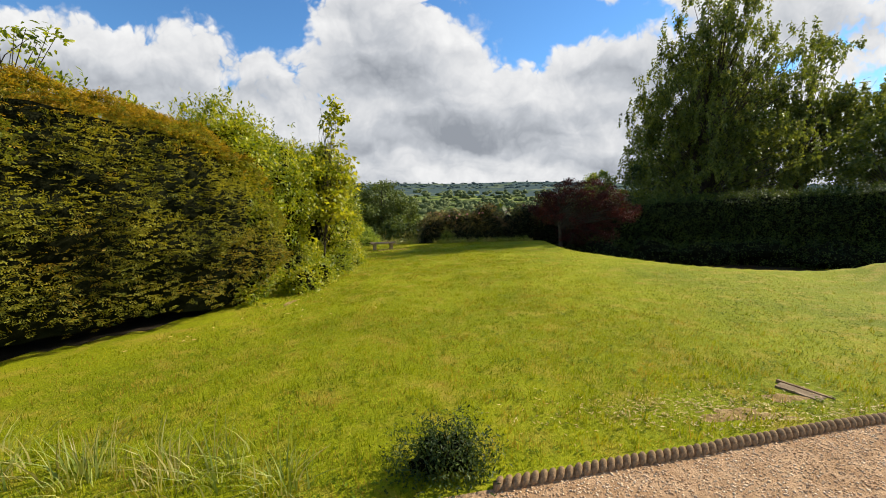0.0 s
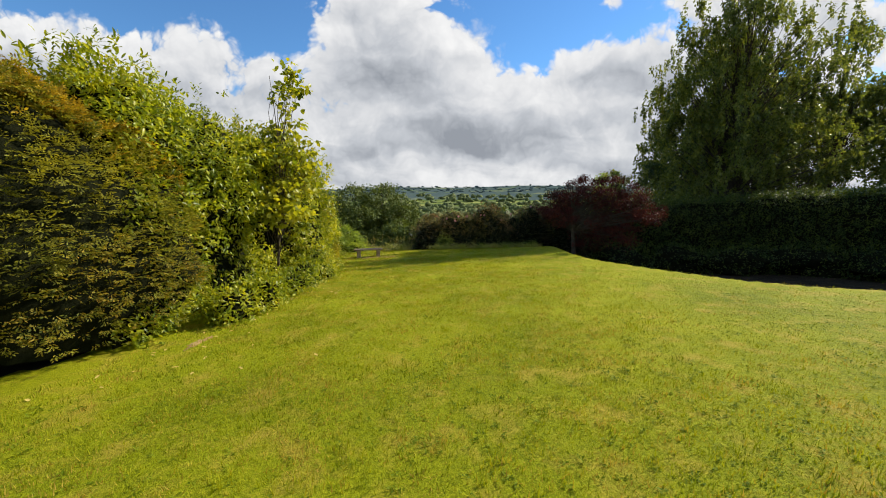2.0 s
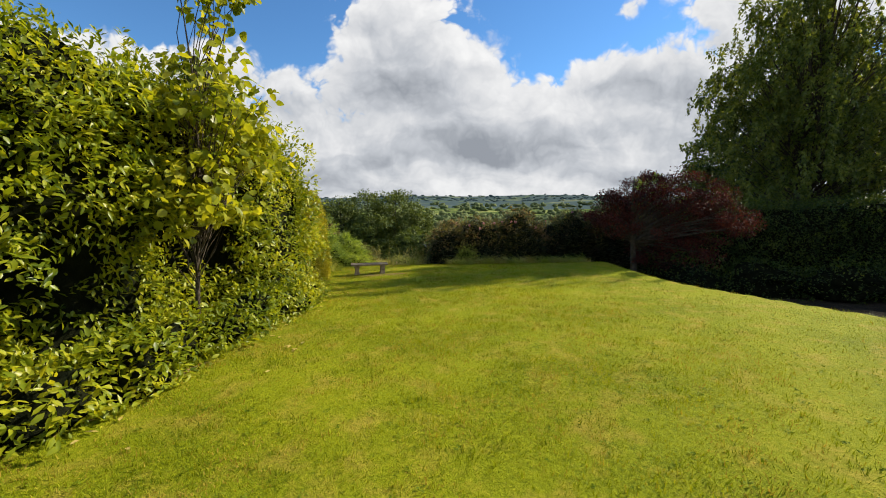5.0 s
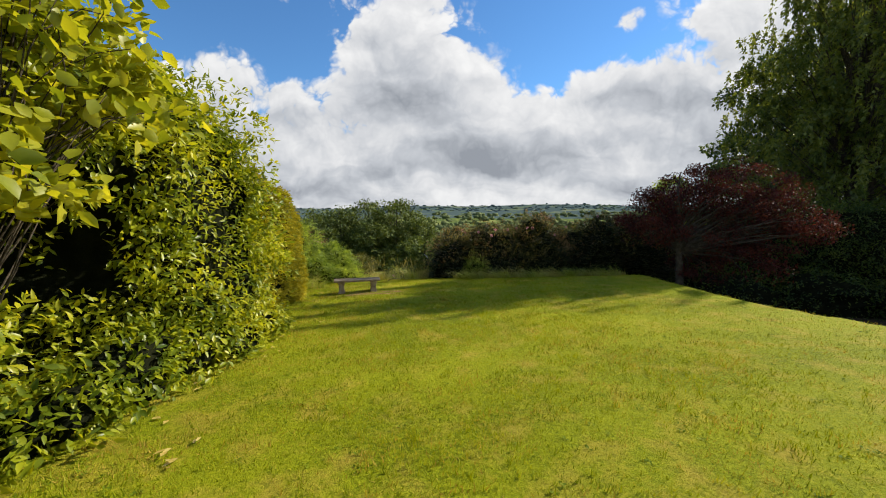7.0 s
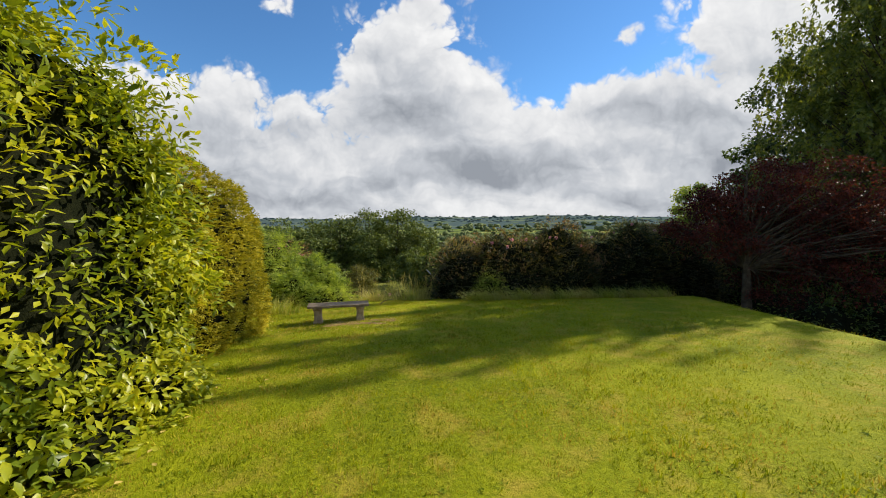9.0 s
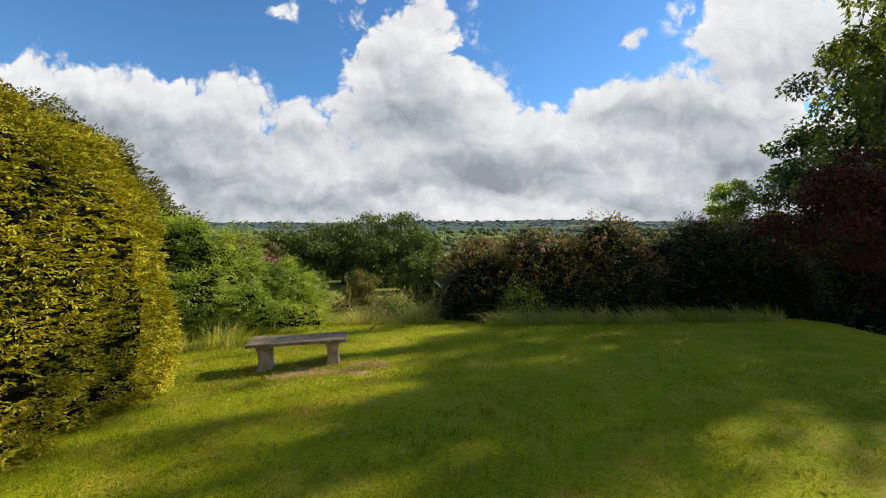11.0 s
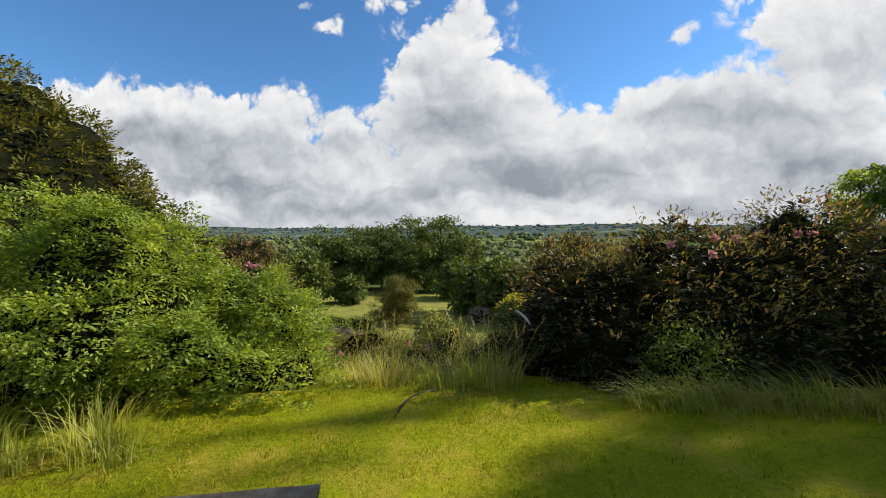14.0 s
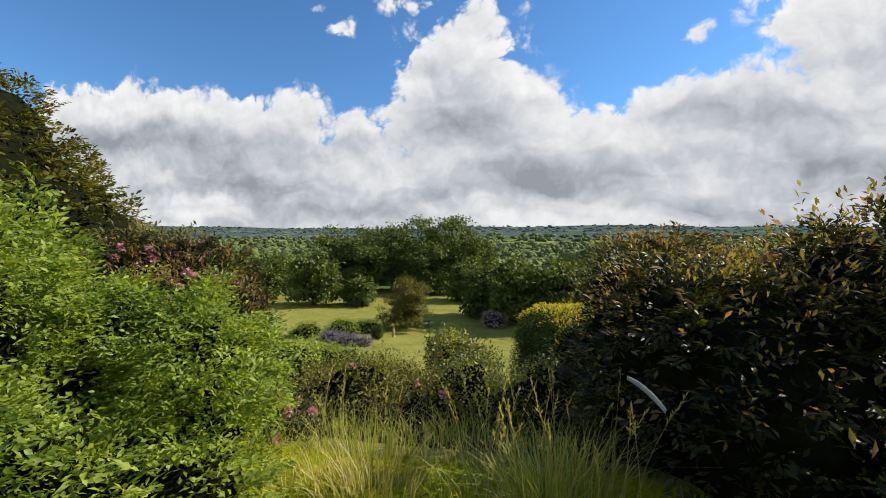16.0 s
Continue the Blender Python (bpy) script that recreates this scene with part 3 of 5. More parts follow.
def hedge(name, label, stations, mat, per_metre, length, width, seed, rich=False, depth=0.16, sprays=3, spray=0.06, lump=0.22, droop=0.2, loose=0.8, square=0.45, holes=None, fan=0.0, shoots=0, tuck_in=(0.16, 0.35), hollows=()):
    rng = np.random.default_rng(seed)
    V, F = swept_hedge(stations, seed, lump, square=square, tuck_in=tuck_in)
    empty = np.zeros(len(V))
    for x, y, z, rx, ry, rz, deep in hollows:
        near = np.exp(-((V[:, 0] - x) / rx) ** 2 - ((V[:, 1] - y) / ry) ** 2 - ((V[:, 2] - z) / rz) ** 2)
        V = V - np.array([deep, 0, 0]) * near[:, None]
        empty = np.maximum(empty, near)
    ob = thing(name, label, "hedge")
    # opaque core, its near-black paint shows as shade between the leaves
    part("shade_core", smooth(mesh_of("shade_core", shrunk(V, F, 0.30), F, PAINTED_SHADE)), ob, "solid core painted near-black for the shade inside")
    back, F = F[np.arange(len(F)) % 43 >= 33], F[np.arange(len(F)) % 43 < 33]
    F = F[empty[F].mean(1) + rng.normal(0, 0.16, len(F)) < 0.5]
    tri = np.concatenate([F[:, [0, 1, 2]], F[:, [0, 2, 3]]])
    area = np.linalg.norm(np.cross(V[tri[:, 1]] - V[tri[:, 0]], V[tri[:, 2]] - V[tri[:, 0]]), axis=1).sum() / 2
    if mat in (YEW, GOLDEN):
        clipped(ob, V, F, mat, per_metre, seed, tips=RUSSET if mat is YEW else None, relief=0.17 if mat is YEW else 0.08, bare_foot=mat is YEW)
        part("back_foliage", foliage_mesh("back_foliage", [cover(V, back, int(area * 120), 0.16, 0.07, rng, 0.1, False, droop, loose, 4, 0.06)], mat), ob)
        return ob, V, F
    extra = [top_shoots(V, F, shoots, length, width, rng)] if shoots else []
    extra.append(cover(V, back, int(area * per_metre * 0.08), length * 2.2, width * 2.2, rng, depth, False, droop, loose, sprays, spray))
    part("foliage", foliage_mesh("foliage", [cover(V, F, int(area * per_metre), length, width, rng, depth, rich, droop, loose, sprays, spray, holes, fan),
        cover(shrunk(V, F, 0.17), F, int(area * per_metre * 0.4), length, width, rng, 0.06, False, droop, loose, sprays, spray * 1.5)] + extra, mat), ob)
    return ob, V, F


def tube(points, radii, sides=7):
    """Tapering limb through points."""
    P, r = np.array(points, float), np.array(radii, float)
    along = unit(np.gradient(P, axis=0))
    ref = np.where(np.abs(along[:, 2:3]) > 0.9, np.array([[1.0, 0, 0]]), np.array([[0, 0, 1.0]]))
    s = unit(np.cross(along, ref))
    u = np.cross(s, along)
    a = np.linspace(0, 2 * math.pi, sides, endpoint=False)
    V = P[:, None] + r[:, None, None] * (np.cos(a)[None, :, None] * s[:, None] + np.sin(a)[None, :, None] * u[:, None])
    n = len(P)
    i = np.arange(n - 1)[:, None] * sides + np.arange(sides)[None]
    j = np.arange(n - 1)[:, None] * sides + (np.arange(sides)[None] + 1) % sides
    return V.reshape(-1, 3), np.stack([i, j, j + sides, i + sides], -1).reshape(-1, 4)


def limb(start, way, length, radius, rng, steps=7, wander=0.25, lift=0.0):
    P, d = [np.array(start, float)], np.array(way, float)
    for _ in range(steps):
        d = d + rng.normal(0, wander, 3) * 0.5 + np.array([0, 0, lift])
        d /= np.linalg.norm(d)
        P.append(P[-1] + d * length / steps)
    return np.array(P), np.linspace(radius, radius * 0.2, steps + 1)


def joined(pairs):
    verts, faces, off = [], [], 0
    for v, f in pairs:
        verts.append(v), faces.append(f + off)
        off += len(v)
    return np.concatenate(verts), np.concatenate(faces)


def tree(name, label, x, y, height, crown, mat, seed, clumps=60, per_clump=260, leaf=(0.09, 0.05), clump_size=0.7, trunk=0.22, weep=0.0, base_z=None, bare=0.25, rich=False, group="", crown_label="", split=False, lean=(0, 0)):
    """A tree: tapered trunk, limbs and a crown of leafy clumps. crown: lumps (dx, dy, z, rx, ry, rz) that the clumps fill."""
    rng = np.random.default_rng(seed)
    z0 = float(ground(x, y)) - 0.1 if base_z is None else base_z
    ob = thing(name, label, "tree", group)
    ob.location = (x, y, z0)
    top = np.array([rng.normal(0, 0.2) + lean[0], rng.normal(0, 0.2) + lean[1], height * 0.93])
    s = np.linspace(0, 1, 9)
    P = s[:, None] * top + np.stack([np.sin(s * 5 + seed) * 0.12, np.cos(s * 4 + seed) * 0.12, s * 0], 1) * s[:, None]
    woods = [tube(P, trunk * (1 - s * 0.88) * (1 + 0.5 * np.exp(-s * 18)), 9)]
    lumps = np.array(crown, float)
    vol = lumps[:, 3] * lumps[:, 4] * lumps[:, 5]
    pick = rng.choice(len(lumps), clumps, p=vol ** 0.7 / (vol ** 0.7).sum())
    d = unit(rng.normal(0, 1, (clumps, 3))) * (rng.random(clumps) ** 0.4)[:, None]
    C = lumps[pick, :3] + d * lumps[pick, 3:]
    bits = []
    for k, c in enumerate(C):
        f = np.clip(c[2] / height * rng.uniform(0.45, 0.8), bare * 0.6, 0.9)
        start = np.array([np.interp(f, s, P[:, i]) for i in range(3)])
        mid = (start + c) / 2 + rng.normal(0, 0.25, 3) + np.array([0, 0, 0.3])
        q = np.linspace(0, 1, 5)[:, None]
        woods.append(tube((1 - q) ** 2 * start + 2 * q * (1 - q) * mid + q * q * c, np.linspace(trunk * 0.16 + 0.002, 0.003 + trunk * 0.02, 5), 5))
        n = int(per_clump * rng.uniform(0.5, 1.4))
        size = clump_size * rng.uniform(0.6, 1.3)
        if weep:
            strands = max(3, n // 26)
            top_at = c + rng.normal(0, 1, (strands, 3)) * np.array([1, 1, 0.5]) * size * 0.6
            run = rng.random((strands, 26))
            hang = rng.uniform(0.4, 1.3, strands)[:, None] * weep
            Q = top_at[:, None] + np.stack([run * 0.12 * rng.normal(0, 1, (strands, 1)), run * 0.12 * rng.normal(0, 1, (strands, 1)), -run * hang], -1)
            Q = Q.reshape(-1, 3) + rng.normal(0, 0.05, (strands * 26, 3))
        else:
            Q = c + unit(rng.normal(0, 1, (n, 3))) * (size * rng.random(n) ** 0.45)[:, None] * np.array([1, 1, 0.62])
        aim = rng.normal(0, 0.7, Q.shape) + (Q - c) * 0.5 + np.array([0, 0, -0.25 - weep * 0.3])
        bits.append(leaves(Q, aim, rng.normal(0, 0.5, Q.shape) + np.array([0, 0, 0.9]), leaf[0], leaf[1], rng, rich))
    if split:
        for v, f in woods[1:]:
            part("limb", smooth(mesh_of("limb", v, f, BARK)), ob)
    v, f = woods[0] if split else joined(woods)
    part("trunk", smooth(mesh_of("trunk", v, f, BARK)), ob)
    part("crown", foliage_mesh("crown", bits, mat), ob, crown_label)
    return ob

# ---- garden: left side ----
ELDER = leaf_material("elder_foliage", (0.065, 0.12, 0.018), (0.21, 0.295, 0.04), (0.41, 0.48, 0.09), 0.5, 0.5, None, 0.6, 0.4)
SHOOT = leaf_material("young_leaves", (0.14, 0.19, 0.015), (0.32, 0.34, 0.02), (0.50, 0.47, 0.035), 0.4, 0.5, None, 0.6, 0.45)
GOLDEN = leaf_material("golden_conifer", (0.12, 0.13, 0.012), (0.34, 0.31, 0.02), (0.54, 0.46, 0.036), 0.6, 0.3, None, 0.6, 0.15)
CONIFER = leaf_material("conifer_foliage", (0.05, 0.06, 0.012), (0.13, 0.13, 0.02), (0.22, 0.19, 0.03), 0.6, 0.25, None, 0.6, 0.3)
RHODO = leaf_material("rhododendron_foliage", (0.011, 0.019, 0.007), (0.031, 0.041, 0.012), (0.085, 0.085, 0.024), 0.5, 0.28, (0.065, 0.046, 0.026), 1.2, 0.2, 0.54)
MAPLE = leaf_material("copper_leaves", (0.026, 0.010, 0.010), (0.066, 0.019, 0.018), (0.17, 0.042, 0.032), 0.6, 0.3, None, 0.6, 0.12)
BIRCH = leaf_material("birch_leaves", (0.05, 0.075, 0.017), (0.12, 0.16, 0.028), (0.24, 0.27, 0.05), 0.45, 0.5, None, 0.6, 0.45)
OAK = leaf_material("oak_leaves", (0.018, 0.040, 0.010), (0.05, 0.085, 0.018), (0.11, 0.16, 0.03), 0.45, 0.3, None, 0.6, 0.4)
FAR_LEAF = leaf_material("far_tree_leaves", (0.042, 0.066, 0.014), (0.10, 0.135, 0.025), (0.18, 0.215, 0.04), 0.65, 0.25, None, 0.6, 0.3)
PINK = leaf_material("pink_petals", (0.44, 0.14, 0.32), (0.62, 0.27, 0.48), (0.80, 0.50, 0.66), 0.5, 0.35)
STONE = plain_material("weathered_stone", (0.27, 0.20, 0.125), (0.66, 0.54, 0.37), 7.0, 0.9, 0.7, 0.012, 70.0)
SLATE = plain_material("lichened_slab", (0.17, 0.125, 0.08), (0.42, 0.33, 0.23), 9.0, 0.85, 0.6, 0.008, 80.0)
CLAY = plain_material("rope_edging_stone", (0.20, 0.125, 0.065), (0.48, 0.33, 0.18), 12.0, 0.9, 0.6, 0.008, 90.0)

hedge("yew_hedge", "tall clipped yew hedge with russet new growth", [
    (-8.3, -1.7, 0.83, -0.55, 3.1, 3.7), (-5.0, 4.1, 0.83, -0.55, 3.1, 3.72), (-3.85, 6.03, 0.86, -0.5, 3.1, 3.78),
    (-3.32, 7.53, 0.97, -0.2, 2.9, 3.7), (-3.25, 9.2, 1, 0, 2.5, 3.1)], YEW, 420, 0.055, 0.02, 11, lump=0.2, square=0.4, tuck_in=(0.7, 0.6))
hedge("laurel_hedge", "untrimmed laurel growing up behind the yew hedge", [
    (-8.9, 1.2, 0.83, -0.55, 1.8, 4.3), (-7.0, 4.9, 0.83, -0.55, 1.8, 4.3), (-5.7, 7.2, 0.86, -0.5, 1.8, 4.4), (-5.0, 8.8, 0.97, -0.2, 1.8, 4.3)],
    LAUREL, 420, 0.13, 0.05, 13, rich=True, depth=0.25, sprays=6, spray=0.06, lump=0.3, loose=0.6, shoots=130)
hedge("laurel_hedge", "tall glossy laurel hedge with yellow-green leaves", [
    (-3.75, 8.0, 1, 0, 3.2, 4.3), (-3.55, 10, 1, 0, 3.2, 4.2), (-3.3, 12.5, 1, 0, 3.2, 4.05), (-3.15, 14.5, 1, 0.1, 3.2, 4.0),
    (-3.3, 16.0, 0.85, 0.5, 2.8, 3.8), (-4.1, 17.1, 0.4, 0.9, 2.4, 3.4), (-5.6, 17.6, 0, 1, 2.2, 3.1), (-8, 17.6, 0, 1, 2.2, 3)], LAUREL, 740, 0.11, 0.043, 12, rich=True, depth=0.28, sprays=6, spray=0.055, lump=0.36, loose=0.6, square=0.42, holes=(2.6, -0.12), shoots=170,
    hollows=[(-3.4, 12.8, 1.35, 1.6, 1.0, 0.75, 1.5), (-3.4, 10.3, 1.1, 1.6, 0.8, 0.45, 0.6)])
tree("cherry_tree", "young tree with a leafy bough above the yew hedge", -7.2, 6.3, 5.4,
     [(1.85, -0.7, 4.85, 0.4, 0.4, 0.16), (1.0, -0.4, 4.8, 0.5, 0.5, 0.3), (2.1, -1.5, 3.3, 0.2, 0.25, 0.45)], LAUREL, 16, clumps=16, per_clump=16, leaf=(0.10, 0.05), clump_size=0.22, trunk=0.06, rich=True, split=True)
hedge("golden_hedge", "clipped golden conifer hedge ending beside the bench", [
    (-3.75, 16.7, 1, 0.1, 2.2, 3.2), (-3.75, 17.8, 1, 0.2, 2.2, 3.1), (-4.0, 18.9, 0.8, 0.6, 2.0, 2.6), (-5.3, 19.3, 0.1, 1, 2.0, 2.8), (-7.5, 19.4, 0, 1, 2.0, 2.9)],
    GOLDEN, 680, 0.05, 0.018, 15, lump=0.16, square=0.45)
tree("sapling", "slender self-sown sapling with large yellow-green leaves", -3.3, 11.8, 5.7,
     [(0.38, 0.3, 4.95, 0.34, 0.34, 0.7), (0.4, 0.2, 3.7, 0.6, 0.8, 0.7), (0.4, 0.8, 3.1, 0.5, 0.8, 0.5), (0.4, -0.3, 2.3, 0.5, 0.6, 0.7)], SHOOT, 5, clumps=110, per_clump=17, leaf=(0.15, 0.10), clump_size=0.30, trunk=0.035, rich=True, split=True, lean=(0.4, 0.25))
bush("elder_bush", "broad light green elder bush beside the lawn", "bush",
     [(-5.3, 22.9, -0.45, 1.45, 1.2, 1.05), (-6.9, 22.6, -0.32, 1.6, 1.5, 1.15), (-4.75, 23.4, -0.72, 0.8, 0.9, 0.85), (-6.4, 23.6, -0.6, 1.4, 0.9, 0.95), (-8.6, 22.6, -0.3, 1.5, 1.5, 1.15)],
     ELDER, 250000, 0.058, 0.028, 21, tiers=0.20, depth=0.34, sprays=7, spray=0.055, group="elder bushes at the lawn's edge", rough=0.3, inner=0.34)
rng = np.random.default_rng(77)
conifer = thing("conifer", "big rounded golden-brown conifer", "tree")
V, F = balls([(-12.9, 25.2, 0.6, 3.0, 2.8, 4.4), (-11.2, 26.0, -0.3, 2.1, 2.0, 2.7), (-16, 25, 1.0, 3.5, 3, 4.5)], 31, 0.1, 30, 20)
per = len(V) // 3
for k in range(3):
    part("shade_core", smooth(mesh_of("shade_core", shrunk(V, F, 0.2)[k * per:(k + 1) * per], F[:len(F) // 3], PAINTED_SHADE)), conifer, "solid core painted near-black for the shade inside")
P, n = sample(V, F, 11000, rng)
P = P + n * (lumpy(P * np.array([1, 1, 1.6]), 2.6, 0.45, 79) - 0.1 + rng.normal(0, 0.06, len(P)))[:, None]
part("foliage", foliage_mesh("foliage", [flakes(P, n, 0.30, (0.13, 0.055), rng, 8, 0.5)], CONIFER), conifer)


# ---- stone bench ----
def rounded_box(sx, sy, sz, bevel, seed=0, wear=0.0, cuts=0):
    bm = bmesh.new()
    bmesh.ops.create_cube(bm, size=1)
    bmesh.ops.scale(bm, vec=(sx, sy, sz), verts=bm.verts)
    if cuts:
        bmesh.ops.subdivide_edges(bm, edges=bm.edges[:], cuts=cuts, use_grid_fill=True)
    else:
        bmesh.ops.bevel(bm, geom=bm.edges[:], offset=bevel, segments=2, affect="EDGES", profile=0.6)
    if wear:
        for v in bm.verts:
            v.co += noise.noise_vector(v.co * 9 + Vector((seed, 0, 0))) * wear
    return bm


def part_bm(name, bm, mat, parent, label=""):
    me = bpy.data.meshes.new(name)
    bm.to_mesh(me)
    bm.free()
    me.materials.append(mat)
    return part(name, me, parent, label)


def stone_bench():
    ob = thing("garden_bench", "weathered stone garden bench on two carved legs", "bench")
    ob.matrix_world = pose(-2.73, 19.72, float(ground(-2.73, 19.72)) - 0.01, 0, 0, 17.5)
    slab = rounded_box(1.27, 0.40, 0.042, 0.008, 3, 0.006, 12)
    bmesh.ops.translate(slab, vec=(0, 0, 0.365), verts=slab.verts)
    part_bm("slab", slab, SLATE, ob, "flat grey stone seat slab")
    for x in (-0.43, 0.45):
        prof = [(0.0, 0.105), (0.035, 0.105), (0.05, 0.088), (0.17, 0.078), (0.28, 0.088), (0.295, 0.102), (0.346, 0.106)]
        bm = bmesh.new()
        rings = []
        for z, half in prof:
            ring = [bm.verts.new((x + sx * half * 0.9, sy * (half + 0.055), z)) for sx, sy in ((-1, -1), (1, -1), (1, 1), (-1, 1))]
            rings.append(ring)
        for a, b in zip(rings, rings[1:]):
            for k in range(4):
                bm.faces.new((a[k], a[(k + 1) % 4], b[(k + 1) % 4], b[k]))
        bm.faces.new(rings[-1]), bm.faces.new(rings[0][::-1])
        bmesh.ops.bevel(bm, geom=[e for e in bm.edges], offset=0.008, segments=1, affect="EDGES")
        leg = part_bm("leg", bm, STONE, ob, "carved stone leg")
        for dz, y in ((0.315, -0.165), (0.02, -0.165)):
            for k in range(6):
                knob = bmesh.new()
                bmesh.ops.create_uvsphere(knob, u_segments=8, v_segments=6, radius=0.018)
                bmesh.ops.translate(knob, vec=(x - 0.075 + k * 0.03, y + 0.005, dz), verts=knob.verts)
                part_bm("carving", knob, STONE, leg)


stone_bench()

# ---- far border and right side ----
bush("rhododendron", "dark rhododendron with scattered mauve-pink flowers", "bush",
     [(0.1, 24.35, -0.65, 1.05, 1.3, 1.65), (1.5, 24.7, -0.5, 1.4, 1.4, 1.6), (3.4, 25.4, -0.55, 1.6, 1.6, 1.6), (5.5, 26.2, -0.4, 1.9, 1.7, 1.65), (0.6, 26.2, -0.7, 1.5, 1.4, 1.6), (7.8, 27.0, -0.3, 2, 1.8, 1.75)],
     RHODO, 150000, 0.085, 0.030, 41, depth=0.25, sprays=6, spray=0.06, group="rhododendrons along the border", bloom=7, bloom_from=0.75, rough=0.13, tiers=0.15, tips=SUNLIT_BRONZE, tips_share=0.11)
bush("rhododendron", "rhododendron with clusters of pink flowers", "bush", [(-7.0, 24.9, 0.05, 1.25, 0.85, 0.95), (-6.0, 24.7, -0.35, 0.75, 0.8, 0.85)],
     RHODO, 26000, 0.085, 0.03, 47, depth=0.2, sprays=5, spray=0.06, bloom=40, bloom_from=0.1, tiers=0.15, tips=SUNLIT_BRONZE, tips_share=0.15)
bush("rhododendron", "small rhododendron with a few pink flowers", "bush", [(-4.3, 23.9, -1.1, 0.4, 0.4, 0.45)], RHODO, 3000, 0.08, 0.028, 48, depth=0.15, sprays=5, spray=0.05, bloom=5, bloom_from=-1.0)
bush("nettle_bush", "fresh green nettles below the rhododendrons", "bush", [(0.75, 23.0, -0.35, 0.38, 0.32, 0.36)], ELDER, 2600, 0.05, 0.024, 55, depth=0.2, sprays=4, spray=0.05, inner=0.15)
tree("copper_maple", "low spreading copper-leaved maple", 7.5, 22.2, 5.0,
     [(1.2, 0.2, 4.0, 2.6, 2.0, 0.9), (-0.7, 0.3, 3.3, 1.3, 1.5, 0.8), (2.9, -0.3, 3.1, 1.3, 1.4, 1.0), (1.0, 0.3, 2.8, 2.6, 1.9, 0.9), (1.3, 0, 1.9, 1.7, 1.5, 0.8)], MAPLE, 8, clumps=200, per_clump=210, leaf=(0.08, 0.045), clump_size=0.5, trunk=0.15, split=True, bare=0.75)
hedge("dark_hedge", "tall dark evergreen hedge with a lit clipped top", [
    (8.5, 28.5, -0.2, -1, 2.2, 3.6), (12, 27.2, -0.2, -1, 2.2, 4.0), (19, 24.9, -0.4, -1, 2.2, 4.3), (24, 21.5, -0.7, -0.8, 2.2, 4.4), (27.5, 15, -1, -0.2, 2.2, 4.2), (28.5, 6, -1, 0, 2.2, 3.8), (28, -8, -1, 0, 2.2, 3.8)],
    DARK_LAUREL, 230, 0.13, 0.06, 51, depth=0.2, sprays=4, spray=0.06)

feet = [(11.6, 25.6), (14.6, 24.7), (17.4, 23.8), (20.0, 22.6), (22.3, 20.8), (24.0, 18.4), (25.0, 15.6), (25.6, 12.6), (25.9, 9.6)]
bush("undergrowth_bush", "low dark evergreen shrub at the hedge foot", "bush", [(x, y, float(ground(x, y)) + 0.45, 1.9, 1.7, 1.0) for x, y in feet], DARK_LAUREL, 22000, 0.13, 0.06, 53,
     depth=0.2, sprays=4, spray=0.07, group="undergrowth along the dark hedge")

# ---- trees ----
tree("birch", "tall weeping birch with fine hanging twigs", 22.5, 32.5, 21.5,
     [(-0.5, 0, 18, 3.4, 3.4, 4), (-2.6, 0, 14.5, 3.4, 4, 4.5), (-2.2, 0, 11, 4.8, 4.5, 4), (3, 0, 14, 4.6, 4.2, 5), (-2.6, 0, 7, 5.0, 4.5, 3.5), (3.4, 0.5, 8, 5, 4.5, 4)],
     BIRCH, 61, clumps=400, per_clump=190, leaf=(0.25, 0.125), clump_size=0.8, trunk=0.30, weep=1.2)
tree("birch", "tall pale birch with an airy crown", 36, 39, 21,
     [(0, 0, 17, 3.2, 3, 4), (0, 0, 12, 5, 4, 4), (4, -1, 14, 4, 3, 2.5)], BIRCH, 62, clumps=170, per_clump=150, leaf=(0.30, 0.15), clump_size=0.9, trunk=0.26, weep=1.0)
tree("birch", "birch with hanging twigs behind the hedge", 37, 31, 15.5,
     [(0, 0, 12, 3, 3, 3.5), (0, 0, 8, 4.5, 4, 3.5)], BIRCH, 63, clumps=140, per_clump=170, leaf=(0.28, 0.14), clump_size=0.9, trunk=0.22, weep=1.0)
tree("oak", "tall broad dark oak behind the rhododendrons", 29, 43, 22,
     [(0, 0, 18, 4.5, 4.5, 4), (-3, -1, 14.5, 4.5, 5, 3.6), (4, -1, 15, 5.5, 5, 4), (-4, 0, 10.5, 5, 5, 3), (4, 0, 10, 6, 6, 4), (-2.5, 0, 7, 6, 5, 3)], OAK, 64, clumps=240, per_clump=190, leaf=(0.34, 0.21), clump_size=1.3, trunk=0.5)
tree("field_maple", "small bright green tree behind the shrubs", 17.2, 42.0, 12.8,
     [(0, 0, 11, 1.6, 1.6, 1.6), (1.3, 0.5, 9.2, 2.4, 2, 1.8), (0, 0, 7, 2.6, 2, 2)], ELDER, 65, clumps=60, per_clump=240, leaf=(0.2, 0.11), clump_size=0.7, trunk=0.16)
for k, (x, y, h, w) in enumerate([(33, 28, 10, 4.5), (41, 24, 10.5, 4.5), (44, 33, 14, 5), (15, 36, 7, 3), (21, 38, 9.5, 3.5)]):
    tree("garden_tree", "dense green broadleaf tree behind the hedge", x, y, h, [(0, 0, h * 0.6, w, w, h * 0.36), (0, 0, h * 0.3, w, w, h * 0.25)], OAK if k > 2 else BIRCH, 70 + k,
         clumps=70, per_clump=130, leaf=(0.32, 0.2), clump_size=1.1, trunk=0.2, group="trees behind the hedge")

